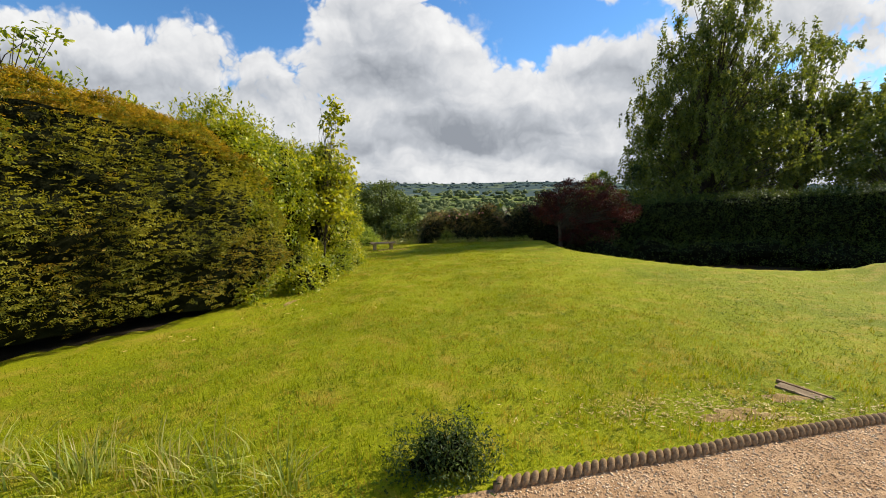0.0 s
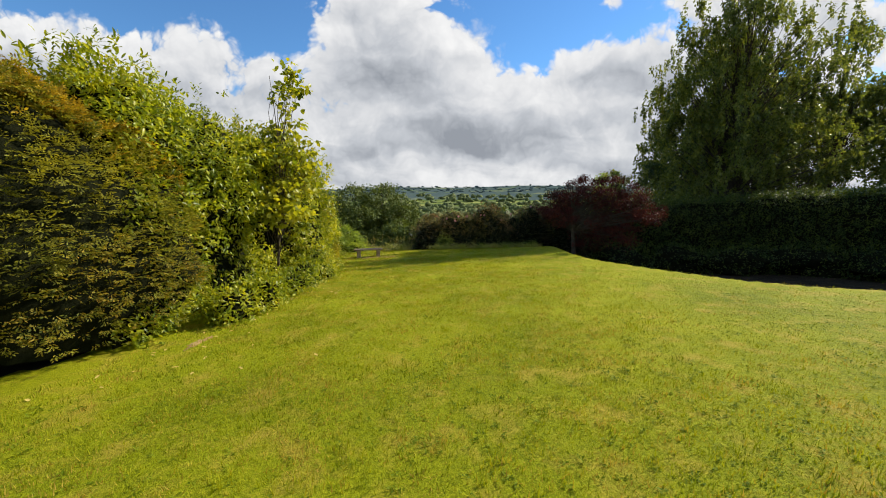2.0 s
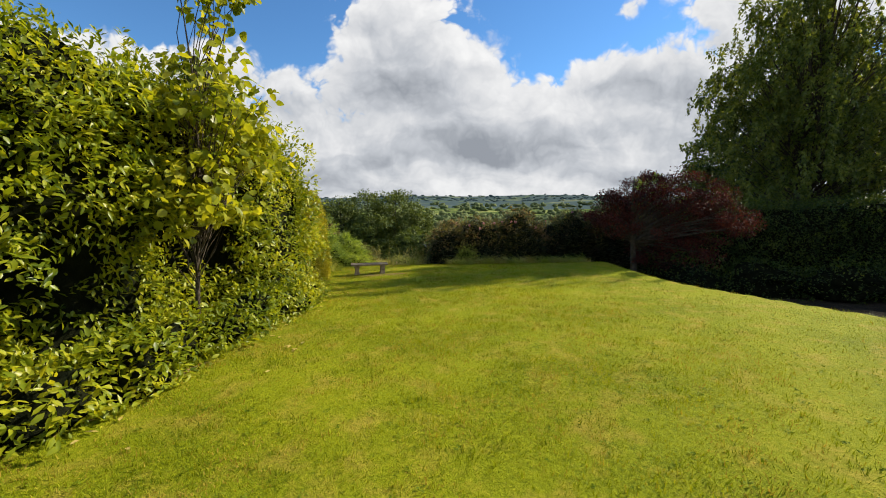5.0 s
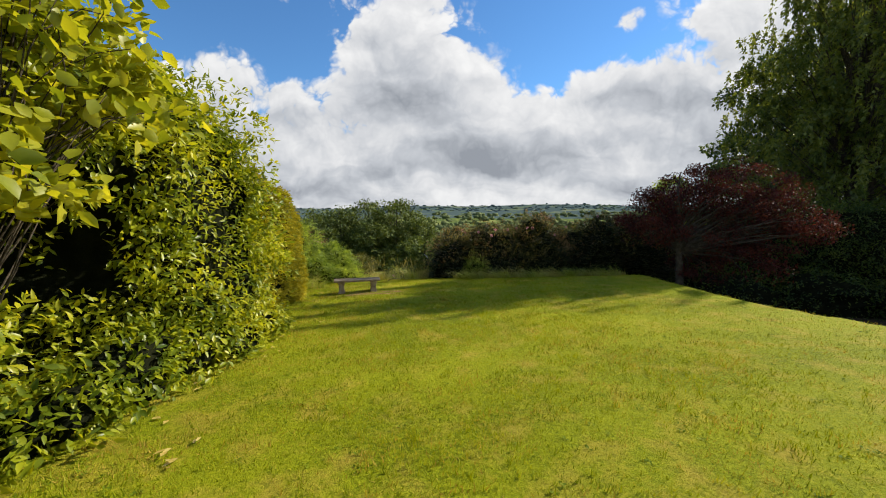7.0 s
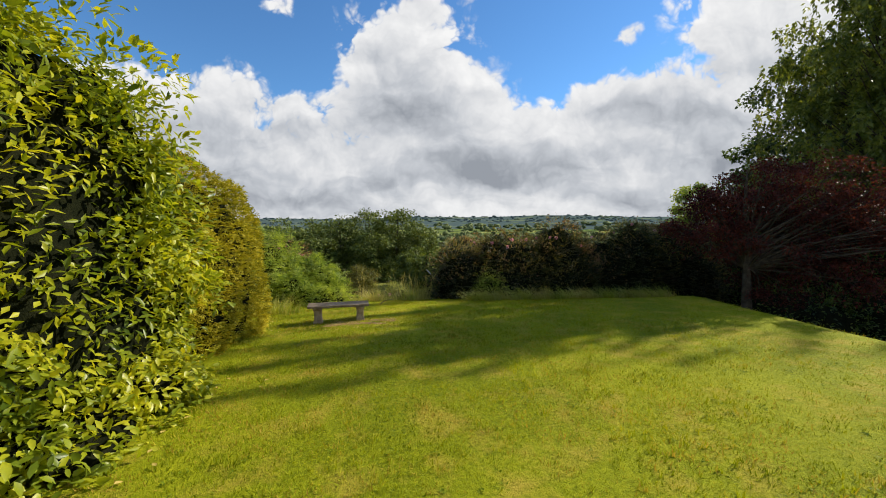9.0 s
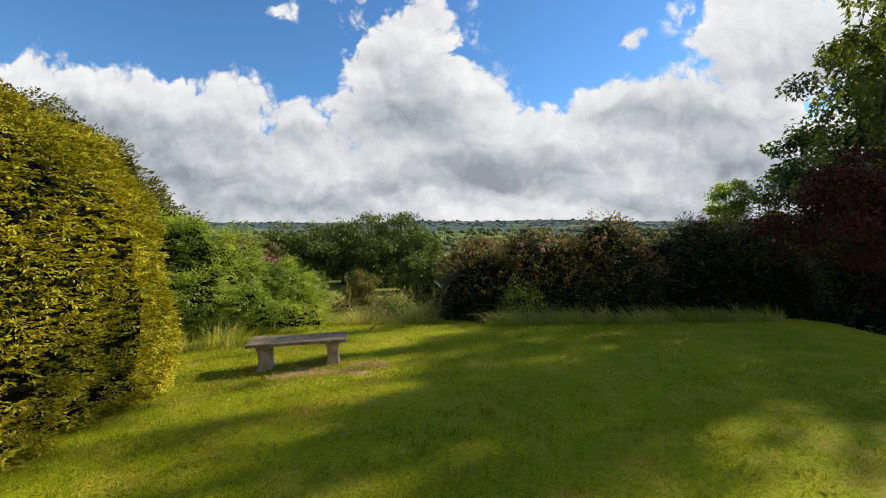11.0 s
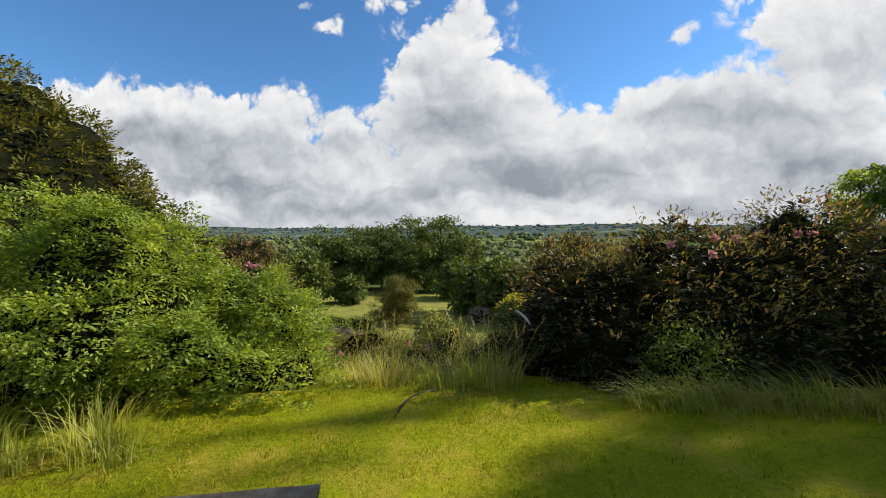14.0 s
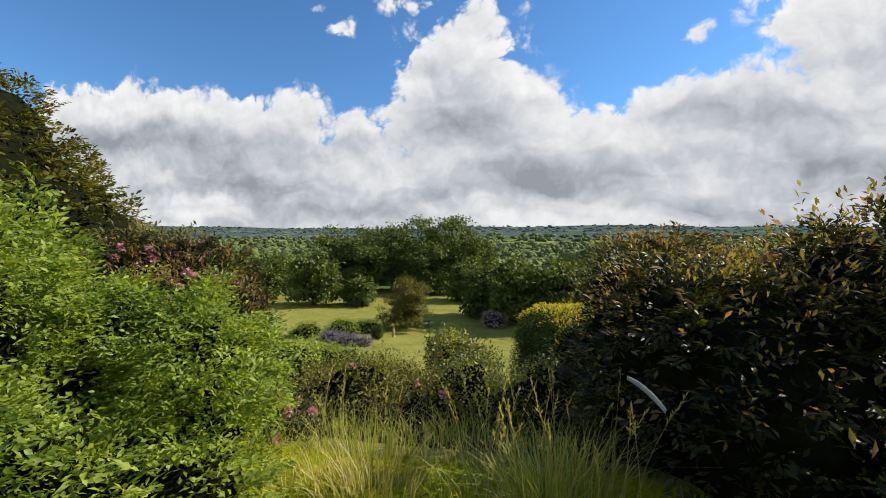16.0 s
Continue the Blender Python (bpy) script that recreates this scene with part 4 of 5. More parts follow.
# ---- lower garden ----
bush("round_bush", "rounded variegated evergreen bush", "bush", [(-3.0, 28.7, -2.2, 0.85, 0.8, 0.75)], VARIEGATED, 9000, 0.09, 0.045, 81, depth=0.12)
bush("low_hedge", "low clipped hedge on the slope", "hedge", [(-2.6, 26.5, -1.9, 0.9, 0.7, 0.85), (-1.6, 26.6, -1.9, 0.9, 0.7, 0.85)], VARIEGATED, 16000, 0.055, 0.028, 82, depth=0.12)
# shade on the sides is painted with dark leaves, the lit top with golden ones
ob, V, F = hedge("golden_bush", "tall golden-topped clipped hedge on the slope, sides painted dark for shade", [
    (-1.05, 29.8, -1, -0.2, 2.4, 2.5), (-1.25, 31.5, -1, -0.1, 2.4, 3.4), (-1.7, 34, -1, -0.1, 2.4, 4.0), (-2.0, 36.5, -1, 0.1, 2.4, 4.2)],
    DARK_LAUREL, 420, 0.085, 0.042, 83, depth=0.12, sprays=4, spray=0.05, lump=0.2, square=0.4)
rng = np.random.default_rng(84)
P, n = sample(V, F, 9000, rng)
P, n = P[n[:, 2] > 0.6], n[n[:, 2] > 0.6]
P = P + n * rng.uniform(0.02, 0.2, (len(P), 1))
part("new_or_lit_growth", foliage_mesh("new_or_lit_growth", [leaves(P, n + rng.normal(0, 0.6, P.shape), n + rng.normal(0, 0.5, P.shape), 0.10, 0.05, rng)], LIT_GOLD_LEAF), ob, "golden leaves kept to the lit clipped top")
bush("bramble", "low bronze-green shrub on the slope", "bush", [(-4.3, 25.4, -1.5, 0.8, 0.7, 0.55), (-3.7, 26.8, -2.1, 1.1, 0.8, 0.6), (-4.9, 27.2, -2.1, 1.0, 0.8, 0.6), (-3.0, 25.2, -1.35, 0.6, 0.5, 0.35), (-5.5, 28.8, -2.8, 1.3, 1.0, 0.7)], CONIFER, 26000, 0.065, 0.03, 85, depth=0.2, sprays=4, spray=0.06, group="low shrubs on the slope", bloom=2, bloom_from=-1.6)
bush("laurel_shoots", "low glossy laurel shoots at the hedge foot", "bush", [(-3.15 + 0.12 * math.sin(k * 2.3), 9.6 + k * 0.8, float(ground(-3.1, 9.6 + k * 0.8)) + 0.2, 0.42, 0.55, 0.42 + 0.12 * math.sin(k * 1.7)) for k in range(8)], LAUREL, 9500, 0.10, 0.042, 86, rich=True, depth=0.15, sprays=5, spray=0.05, group="laurel shoots", inner=0.12)
tree("young_tree", "young bronze-green tree on the lower lawn", -16.4, 68, 7.5, [(0, 0, 4.4, 2.8, 2.8, 2.8), (0, 0, 2.2, 3.6, 3.6, 1.7)], CONIFER, 84, clumps=110, per_clump=170, leaf=(0.25, 0.12), clump_size=0.9, trunk=0.12)
copse = [(-46, 106, 15, 6.5), (-40, 108, 16.2, 7), (-33, 110, 17.5, 7.5), (-26, 111, 18.8, 7.5), (-18.5, 112, 20.5, 7.5), (-12.5, 110, 16.5, 6), (-23, 104, 12, 6), (-36, 102, 11, 5.5), (-38, 82, 9.5, 5), (-50, 86, 9, 5),
         (-60, 92, 9.5, 5.5), (-7, 80, 8.8, 4), (-2, 76, 9.3, 4.5), (3.5, 74, 9, 4.5), (-12, 96, 9, 4.5), (9, 78, 9, 5), (-30, 84, 5, 3)]
for k, (x, y, h, w) in enumerate(copse):
    tree("broadleaf_tree", "mature broadleaf tree at the edge of the meadow", x, y, h, [(0, 0, h * 0.62, w * 0.85, w * 0.85, h * 0.36), (0, 0, h * 0.32, w, w, h * 0.26)], FAR_LEAF, 90 + k,
         clumps=90, per_clump=70, leaf=(0.68, 0.44), clump_size=w * 0.30, trunk=0.35, group="trees round the meadow")

BLOSSOM = leaf_material("pale_blossom", (0.22, 0.17, 0.15), (0.38, 0.28, 0.26), (0.52, 0.40, 0.38), 0.7, 0.2, None, 0.6, 0.1)
LAVENDER = leaf_material("lavender_flowers", (0.10, 0.10, 0.10), (0.20, 0.17, 0.26), (0.33, 0.27, 0.42), 0.7, 0.2, None, 0.6, 0.1)
bush("lavender_clump", "hazy purple lavender clump on the lower lawn", "bush", [(-18.7, 56.5, float(ground(-18.7, 56.5)) + 0.3, 1.9, 1.2, 0.6), (-21.5, 57.5, float(ground(-21.5, 57.5)) + 0.3, 1.5, 1.0, 0.5)], LAVENDER, 7000, 0.16, 0.05, 121, depth=0.3)
bush("topiary_ball", "clipped dark green topiary ball", "bush", [(-17.6, 60.6, float(ground(-17.6, 60.6)) + 0.7, 0.75, 0.75, 0.8)], DARK_LAUREL, 4000, 0.09, 0.05, 123, depth=0.08, rough=0.05)
bush("meadow_shrub", "rough shrub at the edge of the meadow", "bush", [(x, y, float(ground(x, y)) + 0.5, w, w, w * 0.62) for x, y, w in ((-22, 61, 1.8), (-25, 58, 1.6), (-20.5, 64, 1.7), (-14.5, 46, 1.6), (-11, 42, 1.5), (-17, 47, 1.7), (-8.5, 38, 1.4), (-13, 39, 1.6), (-7.5, 33.5, 1.2), (-10, 31, 1.4), (-6.4, 31, 1.0))], ELDER, 22000, 0.17, 0.08, 124, depth=0.25, group="meadow shrubs")
bush("pink_shrub", "pale pink flowering shrub by the lower lawn", "bush", [(-5.3, 72, float(ground(-5.3, 72)) + 1.0, 1.6, 1.4, 1.3)], BLOSSOM, 2500, 0.16, 0.09, 136, depth=0.25)


def statue():
    """A small plain stone figure on a plinth, one turned shape."""
    prof = [(0.22, 0), (0.22, 0.12), (0.15, 0.16), (0.14, 0.42), (0.19, 0.46), (0.19, 0.52), (0.12, 0.55), (0.16, 0.75), (0.13, 0.95), (0.07, 1.02), (0.10, 1.12), (0.07, 1.22), (0.0, 1.25)]
    a = np.linspace(0, 2 * math.pi, 14, endpoint=False)
    V = np.array([[(r * math.cos(t), r * math.sin(t), z) for r, z in prof] for t in a]).reshape(-1, 3)
    ob = new("statue", smooth(mesh_of("statue", V, grid_faces(14, len(prof), True), STONE)))
    ob.location = (-16.3, 62.4, float(ground(-16.3, 62.4)))
    tagged(ob, "small pale stone garden ornament on the lower lawn", "statue")


def picnic_table():
    ob = thing("picnic_table", "weathered wooden picnic table on the lower lawn", "table")
    ob.matrix_world = pose(-14.6, 70, float(ground(-14.6, 70)), 0, 0, 20)
    for name, w, d, y, z in (("tabletop", 1.9, 0.75, 0, 0.74), ("bench_seat", 1.9, 0.26, -0.72, 0.44), ("bench_seat", 1.9, 0.26, 0.72, 0.44)):
        bm = rounded_box(w, d, 0.045, 0.01)
        bmesh.ops.translate(bm, vec=(0, y, z), verts=bm.verts)
        part_bm(name, bm, WOOD, ob)
    for x in (-0.65, 0.65):
        for s in (-1, 1):
            v, f = tube([(x, s * 0.62, 0.0), (x, s * 0.2, 0.72)], [0.045, 0.045], 6)
            part("leg", mesh_of("leg", v, f, WOOD), ob)
        v, f = tube([(x, -0.8, 0.40), (x, 0.8, 0.40)], [0.04, 0.04], 6)
        part("crossbar", mesh_of("crossbar", v, f, WOOD), ob)


WOOD = plain_material("weathered_wood", (0.16, 0.12, 0.08), (0.34, 0.28, 0.2), 4.0, 0.85, 0.5, 0.01, 40.0)
statue()
picnic_table()

# ---- woods and hills ----
def far_woods():
    """Rolling woodland between the meadow and the hills."""
    rng = np.random.default_rng(200)
    near, far, leafy, leafy_far = [], [], [], []
    for k in range(4200):
        y = 105 * (3000 / 105) ** rng.random() ** 0.8
        x = rng.uniform(-1.5, 1.25) * y
        if -46 < x < 14 and y < 135:
            continue
        w = rng.uniform(3.0, 6.0) * (1 + y / 800)
        h = rng.uniform(4.5, 8) * (1 + y / 1500)
        z = float(ground(x, y))
        near_by = y < 420
        V, F = balls([(x, y, z + h * 0.42, w, w * 0.8, h * 0.6)], 300 + k % 60, 0.42, 13 if near_by else 10, 9 if near_by else 6)
        (near if near_by else far).append((V, F))
        if near_by:
            leafy.append(cover(V, F, 150, 1.0, 0.65, rng, 0.6, False, 0.3, 0.8, 3, 0.4))
        else:
            leafy_far.append(cover(V, F, 30, 0.003 * y, 0.0022 * y, rng, 1.0, False, 0.2, 0.7, 1))
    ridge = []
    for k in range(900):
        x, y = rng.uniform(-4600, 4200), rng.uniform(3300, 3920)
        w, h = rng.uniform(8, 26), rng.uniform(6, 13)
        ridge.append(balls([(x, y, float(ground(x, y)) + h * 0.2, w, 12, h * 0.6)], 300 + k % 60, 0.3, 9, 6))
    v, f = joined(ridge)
    tagged(new("woodland", smooth(mesh_of("woodland", v, f, HAZE_RIDGE))), "far ridge woods, bluish with painted haze", "woodland", kind="stuff")
    v, f = joined(near)
    ob = tagged(new("woodland", smooth(mesh_of("woodland", v, f, FAR_LEAF))), "green woodland crowns below the garden", "woodland", kind="stuff")
    part("foliage", foliage_mesh("foliage", leafy, FAR_LEAF), ob)
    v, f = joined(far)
    ob = tagged(new("woodland", smooth(mesh_of("woodland", v, f, PAINTED_HAZE_LEAF))), "valley woodland, haze painted into the leaf colour", "woodland", kind="stuff")
    part("foliage", foliage_mesh("foliage", leafy_far, PAINTED_HAZE_LEAF), ob)


# paler leaf greens that carry the valley's haze in the colour
PAINTED_HAZE_LEAF = leaf_material("painted_haze_leaves", (0.075, 0.095, 0.042), (0.125, 0.155, 0.058), (0.18, 0.21, 0.078), 0.8, 0.1, None, 0.6, 0.1)
far_woods()


# ---- grasses ----
def lawn_grass():
    rng = np.random.default_rng(210)
    n = 1150000
    S = np.stack([rng.uniform(-7, 11.5, n), rng.uniform(1.2, 23.6, n)], 1)
    middle = 0.9 - 0.09 * np.clip(S[:, 1] - 3, 0, 30)
    keep = np.exp(-(np.maximum(np.abs(S[:, 0] - middle) - 2.2, 0) / 2.4) ** 2) * 0.55 + 0.06
    S = S[(rng.random(n) < keep) & (S[:, 0] > np.interp(S[:, 1], HEDGE_Y, HEDGE_X) - 0.1)]
    line = 2.12 + 0.212 * (S[:, 0] - 1.0)
    S = S[(S[:, 1] > line + 0.1) | (S[:, 0] < 0.5)]
    bare = np.exp(-((S[:, 0] - 3.2) / 0.8) ** 2 - ((S[:, 1] - 3.1) / 0.28) ** 2) * 1.1 + 1.3 * np.exp(-((S[:, 0] - 4.25) / 0.3) ** 4 - ((S[:, 1] - 3.36) / 0.3) ** 4)
    S = S[rng.random(len(S)) > bare]
    P = np.stack([S[:, 0], S[:, 1], ground(S[:, 0], S[:, 1]) - 0.003], 1)
    n = len(P)
    turn, tall = rng.uniform(0, 6.283, n), rng.uniform(0.012, 0.036, n)
    tufts, drift = rng.random((400, 400)), rng.random((400, 400))
    i, j = ((P[:, k] + 10) / 0.06 for k in (0, 1))
    rise = tufts[i.astype(int) % 400, j.astype(int) % 400] ** 3
    i, j = ((P[:, k] + 10 + 0.05 * np.sin(P[:, 1 - k] * 31)) / 0.19 for k in (0, 1))
    rise = rise + drift[i.astype(int) % 400, j.astype(int) % 400] ** 2
    tall = tall * (0.45 + 1.1 * rise) * (1 + 1.1 * np.exp(-np.clip(P[:, 1] - 2, 0, 30) / 1.8))
    side = np.stack([np.cos(turn), np.sin(turn), np.zeros(n)], 1) * rng.uniform(0.0025, 0.006, n)[:, None]
    tip = np.stack([rng.normal(0, 0.016, n), rng.normal(0, 0.016, n), tall], 1)
    V = np.stack([P - side, P + side, P + tip], 1).reshape(-1, 3)
    T = np.arange(n * 3).reshape(-1, 3)
    tagged(new("lawn_grass", mesh_of("lawn_grass", V, T, BLADE)), "short mown yellow-green lawn grass", "grass", kind="stuff")


def tuft(x, y, radius, count, tall, mat, seed, lean=(0, 0), label="tuft of long arching grass", spread_out=0.5, width=0.007):
    """Long grass: bent tapering blades from one crown."""
    rng = np.random.default_rng(seed)
    a, r = rng.uniform(0, 6.283, count), radius * np.sqrt(rng.random(count))
    bx, by = x + np.cos(a) * r, y + np.sin(a) * r
    base = np.stack([bx, by, ground(bx, by) - 0.01], 1)
    h = tall * rng.uniform(0.45, 1.15, count)
    go = np.stack([np.cos(a), np.sin(a)], 1) * rng.uniform(0.1, spread_out, count)[:, None] + np.array(lean) + rng.normal(0, 0.15, (count, 2))
    side = np.stack([-np.sin(a + rng.normal(0, 0.6, count)), np.cos(a), np.zeros(count)], 1) * width * 0.5
    rows = []
    for s in (0, 0.35, 0.7, 1.0):
        c = base + np.stack([go[:, 0] * h * s * s, go[:, 1] * h * s * s, h * (s - 0.35 * s * s * np.linalg.norm(go, axis=1))], 1)
        w = side * (1 - s * 0.92)
        rows += [c - w, c + w]
    V = np.stack(rows, 1).reshape(-1, 3)
    T = np.array([(0, 1, 3), (0, 3, 2), (2, 3, 5), (2, 5, 4), (4, 5, 7), (4, 7, 6)])[None] + (np.arange(count) * 8)[:, None, None]
    return tagged(new("grass_tuft", mesh_of("grass_tuft", V, T.reshape(-1, 3), mat)), label, "grass tuft", kind="stuff")


lawn_grass()
PALE_GRASS = leaf_material("pale_grass", (0.17, 0.22, 0.02), (0.36, 0.40, 0.06), (0.56, 0.53, 0.18), 0.5, 0.35, None, 0.6, 0.3)
DRY_GRASS = leaf_material("dry_grass", (0.22, 0.20, 0.05), (0.40, 0.35, 0.10), (0.55, 0.48, 0.2), 0.55, 0.35, None, 0.6, 0.3)
tuft(-1.6, 22.9, 0.26, 170, 0.52, PALE_GRASS, 301, (-0.15, 0), "arching clump of yellow-green grass at the slope's edge", 0.9, 0.010)
tuft(-1.35, 23.2, 0.3, 130, 0.62, DRY_GRASS, 302, (0.1, 0), "dry seeding grass clump on the slope", 0.6, 0.008)
tuft(-2.75, 22.8, 0.36, 220, 0.42, DRY_GRASS, 303, (0, 0), "golden grass clump on the slope", 0.8, 0.012)
for k in range(26):
    x = -4.6 + k * 0.135
    tuft(x, 23.7 + 0.9 * math.sin(k * 2.1), 0.4, 75, 0.34 + 0.16 * math.sin(k * 1.7), (LONG_GRASS, PALE_GRASS, LONG_GRASS, DRY_GRASS, PALE_GRASS)[k % 5], 310 + k, (0.25 * math.sin(k * 2.7), 0), "rough meadow grass on the slope", 0.7, 0.010)
for k in range(20):
    x = 0.2 + k * 0.29
    tuft(x, 22.35 + 0.1 * math.sin(k * 2.7) + 0.06 * x, 0.3, 130 + 50 * (k % 3), 0.44 + 0.12 * math.sin(k * 2.9), (LONG_GRASS, PALE_GRASS, LONG_GRASS, DRY_GRASS)[k % 4], 340 + k, (-0.75, -0.40), "long windswept grass below the rhododendrons", 0.5, 0.011)
for k in range(10):
    tuft(-4.3 - k * 0.36, 20.75 + 0.22 * math.sin(k * 1.9) - 0.04 * k, 0.3, 120 + 40 * (k % 3), 0.46 + 0.09 * math.sin(k * 2.3), PALE_GRASS if k % 2 else LONG_GRASS, 360 + k, (0.45, -0.25), "pale long grass beside the elder", 0.6, 0.012)
for k in range(11):
    tuft(-3.2 + k * 0.27, 2.30 + 0.16 * math.sin(k * 2.3), 0.2 + 0.1 * (k % 2), (26, 60, 38)[k % 3], 0.20 + 0.24 * abs(math.sin(k * 1.3)), (LONG_GRASS, PALE_GRASS, LONG_GRASS, DRY_GRASS)[k % 4], 380 + k, (0.45 * math.cos(k * 1.1), 0.05), "unmown grass tuft at the lawn's edge", 1.2, 0.014)
for k in range(4):
    tuft(-2.2 + k * 0.35, 2.3 + 0.05 * k, 0.1, 9, 0.62, DRY_GRASS, 430 + k, (0.35, 0.1), "few tall dry grass stems", 0.4, 0.006)
tuft(0.72, 2.35, 0.08, 14, 0.7, DRY_GRASS, 395, (0.1, 0), "few tall dry grass stems", 0.2, 0.005)



def seed_stalk(x, y, tall, lean, seed):
    """A thin dry stem with a narrow seed head."""
    rng = np.random.default_rng(seed)
    q = np.linspace(0, 1, 7)
    P = np.stack([x + lean[0] * tall * q ** 2, y + lean[1] * tall * q ** 2, float(ground(x, y)) + tall * q], 1)
    ob = thing("grass_stalk", "tall dry grass stalk with a seed head", "grass stalk", "seeding grass stalks")
    v, f = tube(P, np.linspace(0.0022, 0.0012, 7), 4)
    part("stem", mesh_of("stem", v, f, DRY_GRASS), ob)
    at = np.linspace(0.78, 1.0, 16)
    Q = np.stack([np.interp(at, q, P[:, k]) for k in range(3)], 1)
    aim = rng.normal(0, 0.35, Q.shape) + np.array([lean[0], lean[1], 1.0])
    part("seed_head", foliage_mesh("seed_head", [leaves(Q, aim, rng.normal(0, 1, Q.shape), 0.035, 0.010, rng)], DRY_GRASS), ob)


stalks = np.random.default_rng(450)
for k in range(44):
    right = k % 3
    sx = stalks.uniform(-2.2, -1.05) if right else stalks.uniform(-4.0, -1.1)
    seed_stalk(sx, stalks.uniform(22.5, 23.6), stalks.uniform(0.55, 0.95), (stalks.normal(0, 0.18), stalks.normal(0, 0.1)), 460 + k)

# ---- path edge ----
GRAVEL = plain_material("gravel", (0.38, 0.23, 0.12), (0.72, 0.49, 0.29), 5.0, 0.95, 1.0, 0.02, 55.0)
PEBBLE = leaf_material("pebbles", (0.42, 0.25, 0.13), (0.66, 0.45, 0.28), (0.82, 0.64, 0.46), 0.9, 0.0, None, 0.6, 0.2)


def gravel_path():
    xs, ys = np.linspace(0.2, 9, 60), np.linspace(-6, 0, 30)
    gx, gy = np.meshgrid(xs, ys, indexing="ij")
    yy = gy + 2.08 + 0.212 * (gx - 1.0)
    z = ground(gx, yy) + 0.006
    me = mesh_of("gravel_path", np.stack([gx, yy, z], -1).reshape(-1, 3), grid_faces(60, 30), GRAVEL)
    ob = tagged(new("pavement", smooth(me)), "pale pinkish gravel path", "path", kind="structure")
    rng = np.random.default_rng(401)
    n = 9000
    x = rng.uniform(0.9, 5.5, n)
    y = 2.04 + 0.212 * (x - 1) - rng.random(n) * 1.3
    P = np.stack([x, y, ground(x, y) + 0.008], 1)
    U = np.array([(1, 0, 0), (0, 1, 0), (-1, 0, 0), (0, -1, 0), (0, 0, 0.7), (0, 0, -0.7)], float)
    R = U[None] * rng.uniform(0.005, 0.013, (n, 1, 3)) + rng.normal(0, 0.002, (n, 6, 3))
    a = rng.uniform(0, 3.14, n)
    rot = np.stack([R[..., 0] * np.cos(a)[:, None] - R[..., 1] * np.sin(a)[:, None], R[..., 0] * np.sin(a)[:, None] + R[..., 1] * np.cos(a)[:, None], R[..., 2]], -1)
    V = (P[:, None] + rot).reshape(-1, 3)
    T = np.array([(0, 1, 4), (1, 2, 4), (2, 3, 4), (3, 0, 4), (1, 0, 5), (2, 1, 5), (3, 2, 5), (0, 3, 5)])[None] + (np.arange(n) * 6)[:, None, None]
    tagged(new("gravel", mesh_of("gravel", V, T.reshape(-1, 3), PEBBLE)), "loose pale gravel stones on the path", "gravel", kind="stuff")


def rope_edging():
    """Twisted stone edging: one slanting lobe after another, each about seven centimetres."""
    bm = bmesh.new()
    bmesh.ops.create_uvsphere(bm, u_segments=10, v_segments=7, radius=1)
    for v in bm.verts:
        v.co = Vector((v.co.x * 0.036 + v.co.y * 0.026 + v.co.z * 0.014, v.co.y * 0.052, v.co.z * 0.050))
    lobe = bpy.data.meshes.new("lobe")
    bm.to_mesh(lobe)
    bm.free()
    lobe.materials.append(CLAY)
    smooth(lobe)
    run = 0.60
    for unit_no in range(9):
        x0 = 0.98 + unit_no * run * 0.978
        ob = thing("edging_stone", "rope-twist stone edging unit between lawn and gravel", "edging", "rope edging")
        bed = rounded_box(run - 0.012, 0.07, 0.09, 0.01)
        bmesh.ops.translate(bed, vec=(run / 2, 0, -0.01), verts=bed.verts)
        part_bm("bed", bed, CLAY, ob)
        for k in range(9):
            piece = part("lobe", lobe, ob)
            piece.location = (0.035 + k * 0.066, 0, 0.026)
        y0 = 2.09 + 0.212 * (x0 - 1)
        ob.matrix_world = pose(x0, y0, float(ground(x0, y0)) + 0.0, 0, 0.8 * math.sin(unit_no * 3.1), 12.0 + math.sin(unit_no * 2.2))


gravel_path()
rope_edging()
bush("lavender_bush", "small dark green shrub at the path's edge", "bush", [(0.60, 2.30, 0.74, 0.27, 0.22, 0.24), (0.78, 2.36, 0.70, 0.16, 0.16, 0.16)], DARK_LAUREL, 5200, 0.038, 0.014, 410, depth=0.14, sprays=4, spray=0.035, inner=0.09, rough=0.28)

# ---- small things on the lawn ----
FALLEN = leaf_material("fallen_leaf", (0.30, 0.20, 0.05), (0.50, 0.36, 0.08), (0.66, 0.55, 0.22), 0.6, 0.2)
SLAB = plain_material("sunken_stone", (0.20, 0.14, 0.08), (0.42, 0.32, 0.2), 6.0, 0.9, 0.6, 0.01, 70.0)


def fallen_leaves():
    rng = np.random.default_rng(501)
    for k in range(70):
        y = rng.uniform(5, 16.5)
        x = np.interp(y, HEDGE_Y, HEDGE_X) + 0.25 + rng.exponential(0.55)
        if k < 8:
            x, y = rng.uniform(-2.3, -1.7), rng.uniform(11.5, 12.1)
        P = np.array([[0.0, 0, 0]])
        v, f = leaves(P, rng.normal(0, 1, (1, 3)) * np.array([1, 1, 0.15]), np.array([[0.1, 0, 1.0]]), 0.085, 0.035, rng, True, 0.5, -0.2)
        ob = new("fallen_leaf", mesh_of("fallen_leaf", v, f, FALLEN))
        ob.location = (x, y, float(ground(x, y)) + 0.022)
        tagged(ob, "curled yellow-brown fallen leaf on the lawn", "leaf", "fallen leaves")


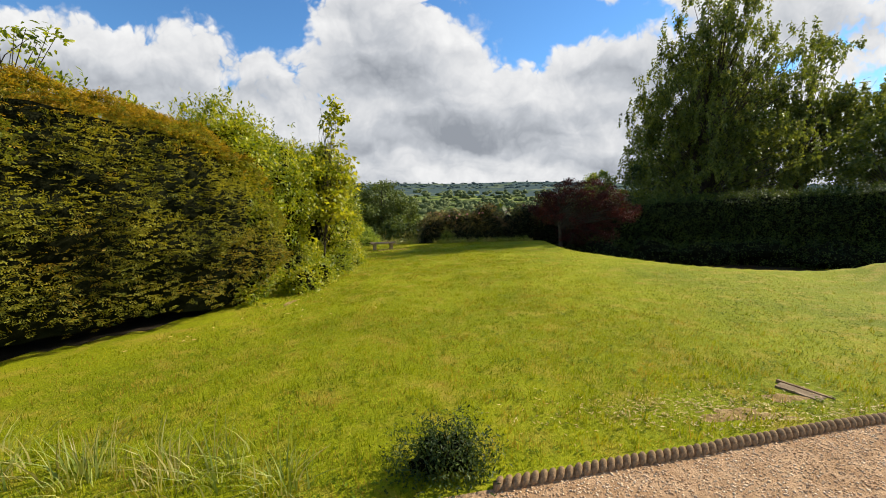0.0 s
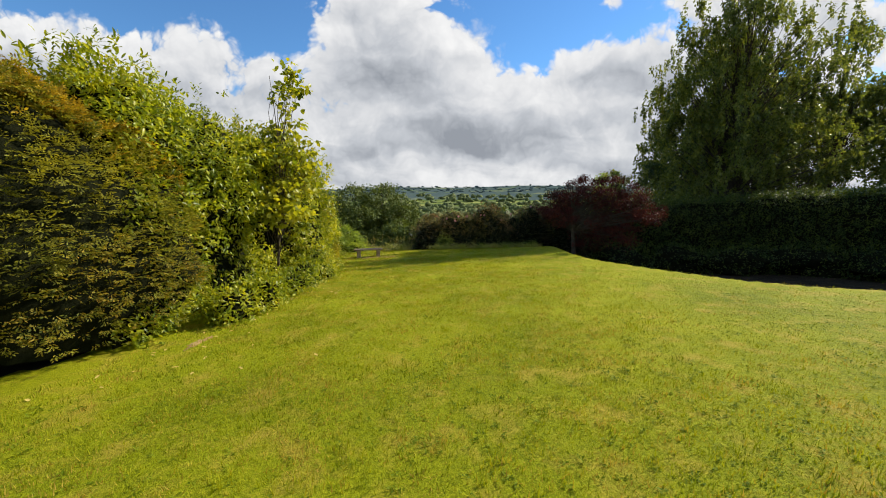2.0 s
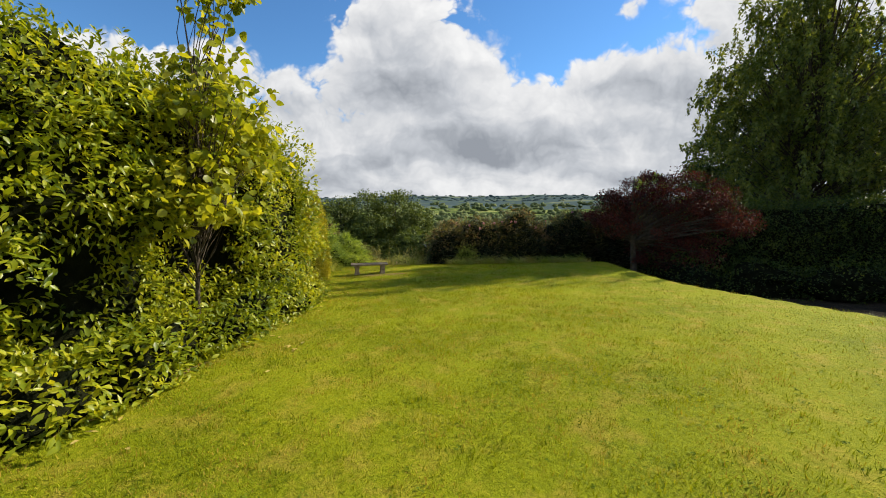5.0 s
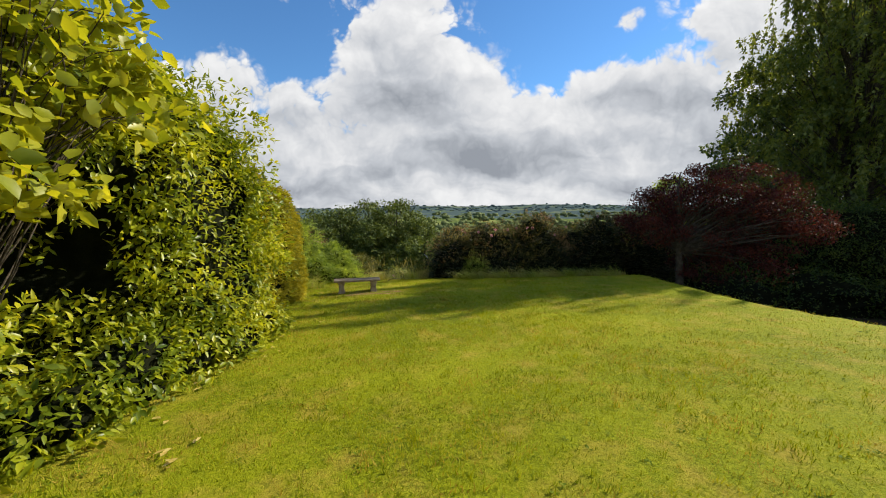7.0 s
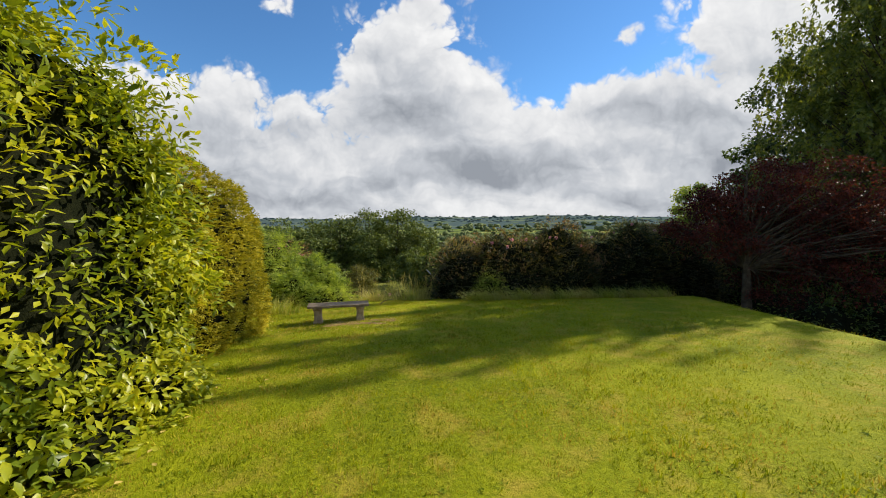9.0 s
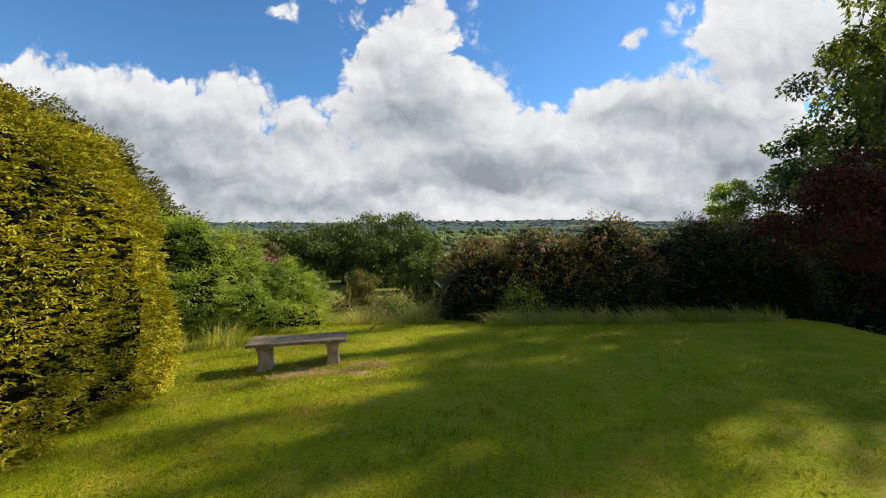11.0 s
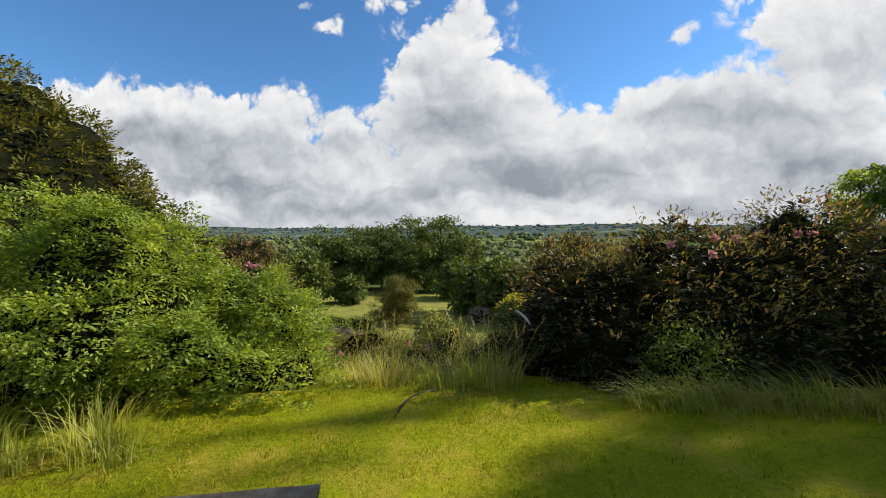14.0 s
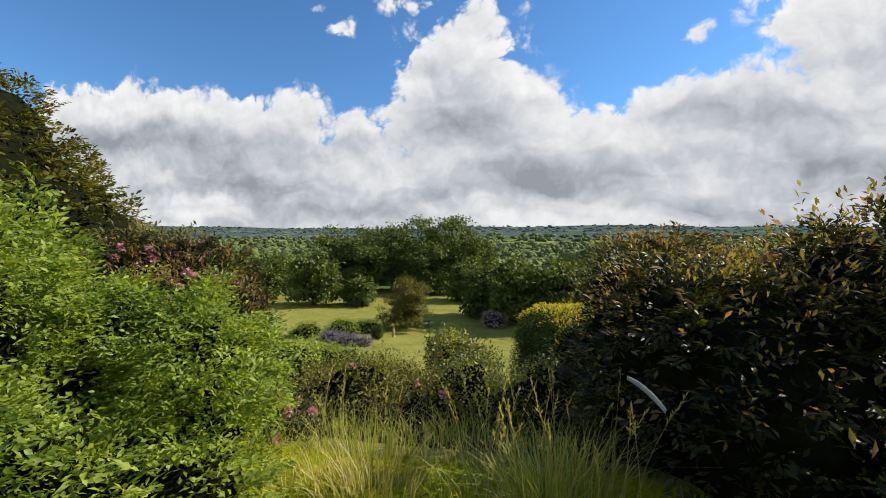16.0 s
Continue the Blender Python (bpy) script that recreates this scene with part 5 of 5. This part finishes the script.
def weeds():
    """Small dark rosettes that break up the turf."""
    rng = np.random.default_rng(502)
    n = 3000
    x, y = rng.uniform(-3.4, 8.5, n), 1.7 + rng.random(n) ** 3.0 * 18
    y = np.where(x > 0.4, np.maximum(y, 2.3 + 0.212 * (x - 1) + rng.random(n) ** 1.5 * 6), y)
    c = np.stack([x, y, ground(x, y) + 0.008], 1)
    C = np.repeat(c, 7, 0) + rng.normal(0, 0.018, (n * 7, 3)) * np.array([1, 1, 0.2])
    a = rng.uniform(0, 6.283, n * 7)
    aim = np.stack([np.cos(a), np.sin(a), rng.uniform(0.1, 0.7, n * 7)], 1)
    up = np.tile(np.array([0, 0, 1.0]), (n * 7, 1)) + rng.normal(0, 0.3, (n * 7, 3))
    me = foliage_mesh("lawn_weeds", [leaves(C, aim, up, 0.03, 0.016, rng)], WEED)
    tagged(new("lawn_weeds", me), "small dark green weeds scattered through the lawn", "weeds", kind="stuff")


WEED = leaf_material("weed_leaves", (0.09, 0.15, 0.008), (0.16, 0.22, 0.012), (0.22, 0.27, 0.012), 0.6, 0.3, None, 0.6, 0.08)
fallen_leaves()
weeds()
slab = rounded_box(0.36, 0.13, 0.05, 0.012, 4, 0.006, 5)
stone = part_bm("sunken_stone", slab, SLAB, None)
stone.matrix_world = pose(4.22, 3.35, float(ground(4.22, 3.35)) - 0.010, 0, -2, -62)
tagged(stone, "worn stone slab sunk into the lawn", "stone")
lid = rounded_box(0.46, 0.03, 0.05, 0.008, 7, 0.004, 4)
kerb = part_bm("stone_edge", lid, CLAY, None)
kerb.matrix_world = pose(4.31, 3.40, float(ground(4.31, 3.40)) - 0.004, 0, -2, -62)
tagged(kerb, "dark broken edging stone beside the sunken slab", "stone")


def bare_patch():
    rng = np.random.default_rng(503)
    n = 900
    x, y = 3.1 + rng.normal(0, 0.75, n), 3.05 + rng.normal(0, 0.2, n)
    y = np.maximum(y, 2.25 + 0.212 * (x - 1))
    P = np.stack([x, y, ground(x, y) + 0.015], 1)
    m = 420
    bx, by = -2.5 + rng.normal(0, 0.75, m), 19.45 + rng.normal(0, 0.4, m)
    P = np.concatenate([P, np.stack([bx, by, ground(bx, by) + 0.02], 1)])
    n = len(P)
    me = foliage_mesh("dead_grass", [leaves(P, rng.normal(0, 1, (n, 3)) * np.array([1, 1, 0.2]), np.tile(np.array([0, 0, 1.0]), (n, 1)) + 0.01, 0.05, 0.012, rng)], FALLEN)
    tagged(new("dead_grass", me), "dead leaves and straw on a bare patch of lawn", "dead grass", kind="stuff")


bare_patch()
arc = np.linspace(0, 1, 9)
path_pts = np.stack([-2.30 + 0.30 * arc ** 2, 21.7 + 0.75 * arc, ground(-2.2, 22.0) - 0.01 + 0.07 * np.sin(arc * 3.0)], 1)
v, f = tube(path_pts, np.linspace(0.015, 0.005, 9), 8)
tagged(new("fallen_branch", smooth(mesh_of("fallen_branch", v, f, BARK))), "dark bent branch lying in the grass", "branch")
PALE = plain_material("pale_dry_leaf", (0.25, 0.26, 0.25), (0.42, 0.42, 0.4), 20.0, 0.5, 0.3, 0.004)
s = np.linspace(0, 1, 12)
mid = np.stack([-1.16 + 0.16 * s, 22.82 - 0.15 * s, 0.22 - 0.11 * s ** 2], 1)
wide = (0.008 + 0.020 * np.sin(s * 2.6))[:, None] * np.array([[0.35, 0.6, 0.3]])
v = np.stack([mid - wide, mid + np.array([0, 0, 0.02]), mid + wide], 1).reshape(-1, 3)
me = smooth(mesh_of("dead_leaf", v, grid_faces(12, 3), PALE))
blade = new("dead_leaf", me)
thick = blade.modifiers.new("thickness", "SOLIDIFY")
thick.thickness = 0.004
tagged(blade, "pale arching dead leaf caught in the shrubs", "leaf")


def worn_patch(x, y, rx, ry, seed):
    """Thin sheet of dry earth with a ragged outline, just above the turf's roots."""
    rng = np.random.default_rng(seed)
    a = np.linspace(0, 2 * math.pi, 40, endpoint=False)
    edge = 1 + 0.25 * np.sin(a * 3 + seed) + 0.15 * np.sin(a * 7 + 2 * seed) + rng.normal(0, 0.08, 40)
    rows = []
    for f in (0.02, 0.4, 0.75, 1.0):
        px, py = x + np.cos(a) * rx * edge * f, y + np.sin(a) * ry * edge * f
        rows.append(np.stack([px, py, ground(px, py) + 0.009 * (1 - f ** 3) - 0.001], 1))
    V = np.stack(rows, 1).reshape(-1, 3)
    ob = new("bare_earth", smooth(mesh_of("bare_earth", V, grid_faces(40, 4, True), EARTH)))
    tagged(ob, "dry bare earth showing through the lawn", "bare earth")


EARTH = plain_material("dry_earth", (0.26, 0.165, 0.06), (0.52, 0.36, 0.16), 4.0, 0.95, 0.8, 0.02, 50.0)
worn_patch(3.35, 2.95, 0.40, 0.11, 3)
worn_patch(4.0, 3.25, 0.22, 0.08, 8)
worn_patch(-3.0, 8.2, 0.09, 0.35, 11)
worn_patch(-2.95, 10.6, 0.09, 0.7, 13)
worn_patch(-2.35, 19.42, 0.62, 0.24, 21)
worn_patch(-1.75, 19.75, 0.30, 0.14, 23)
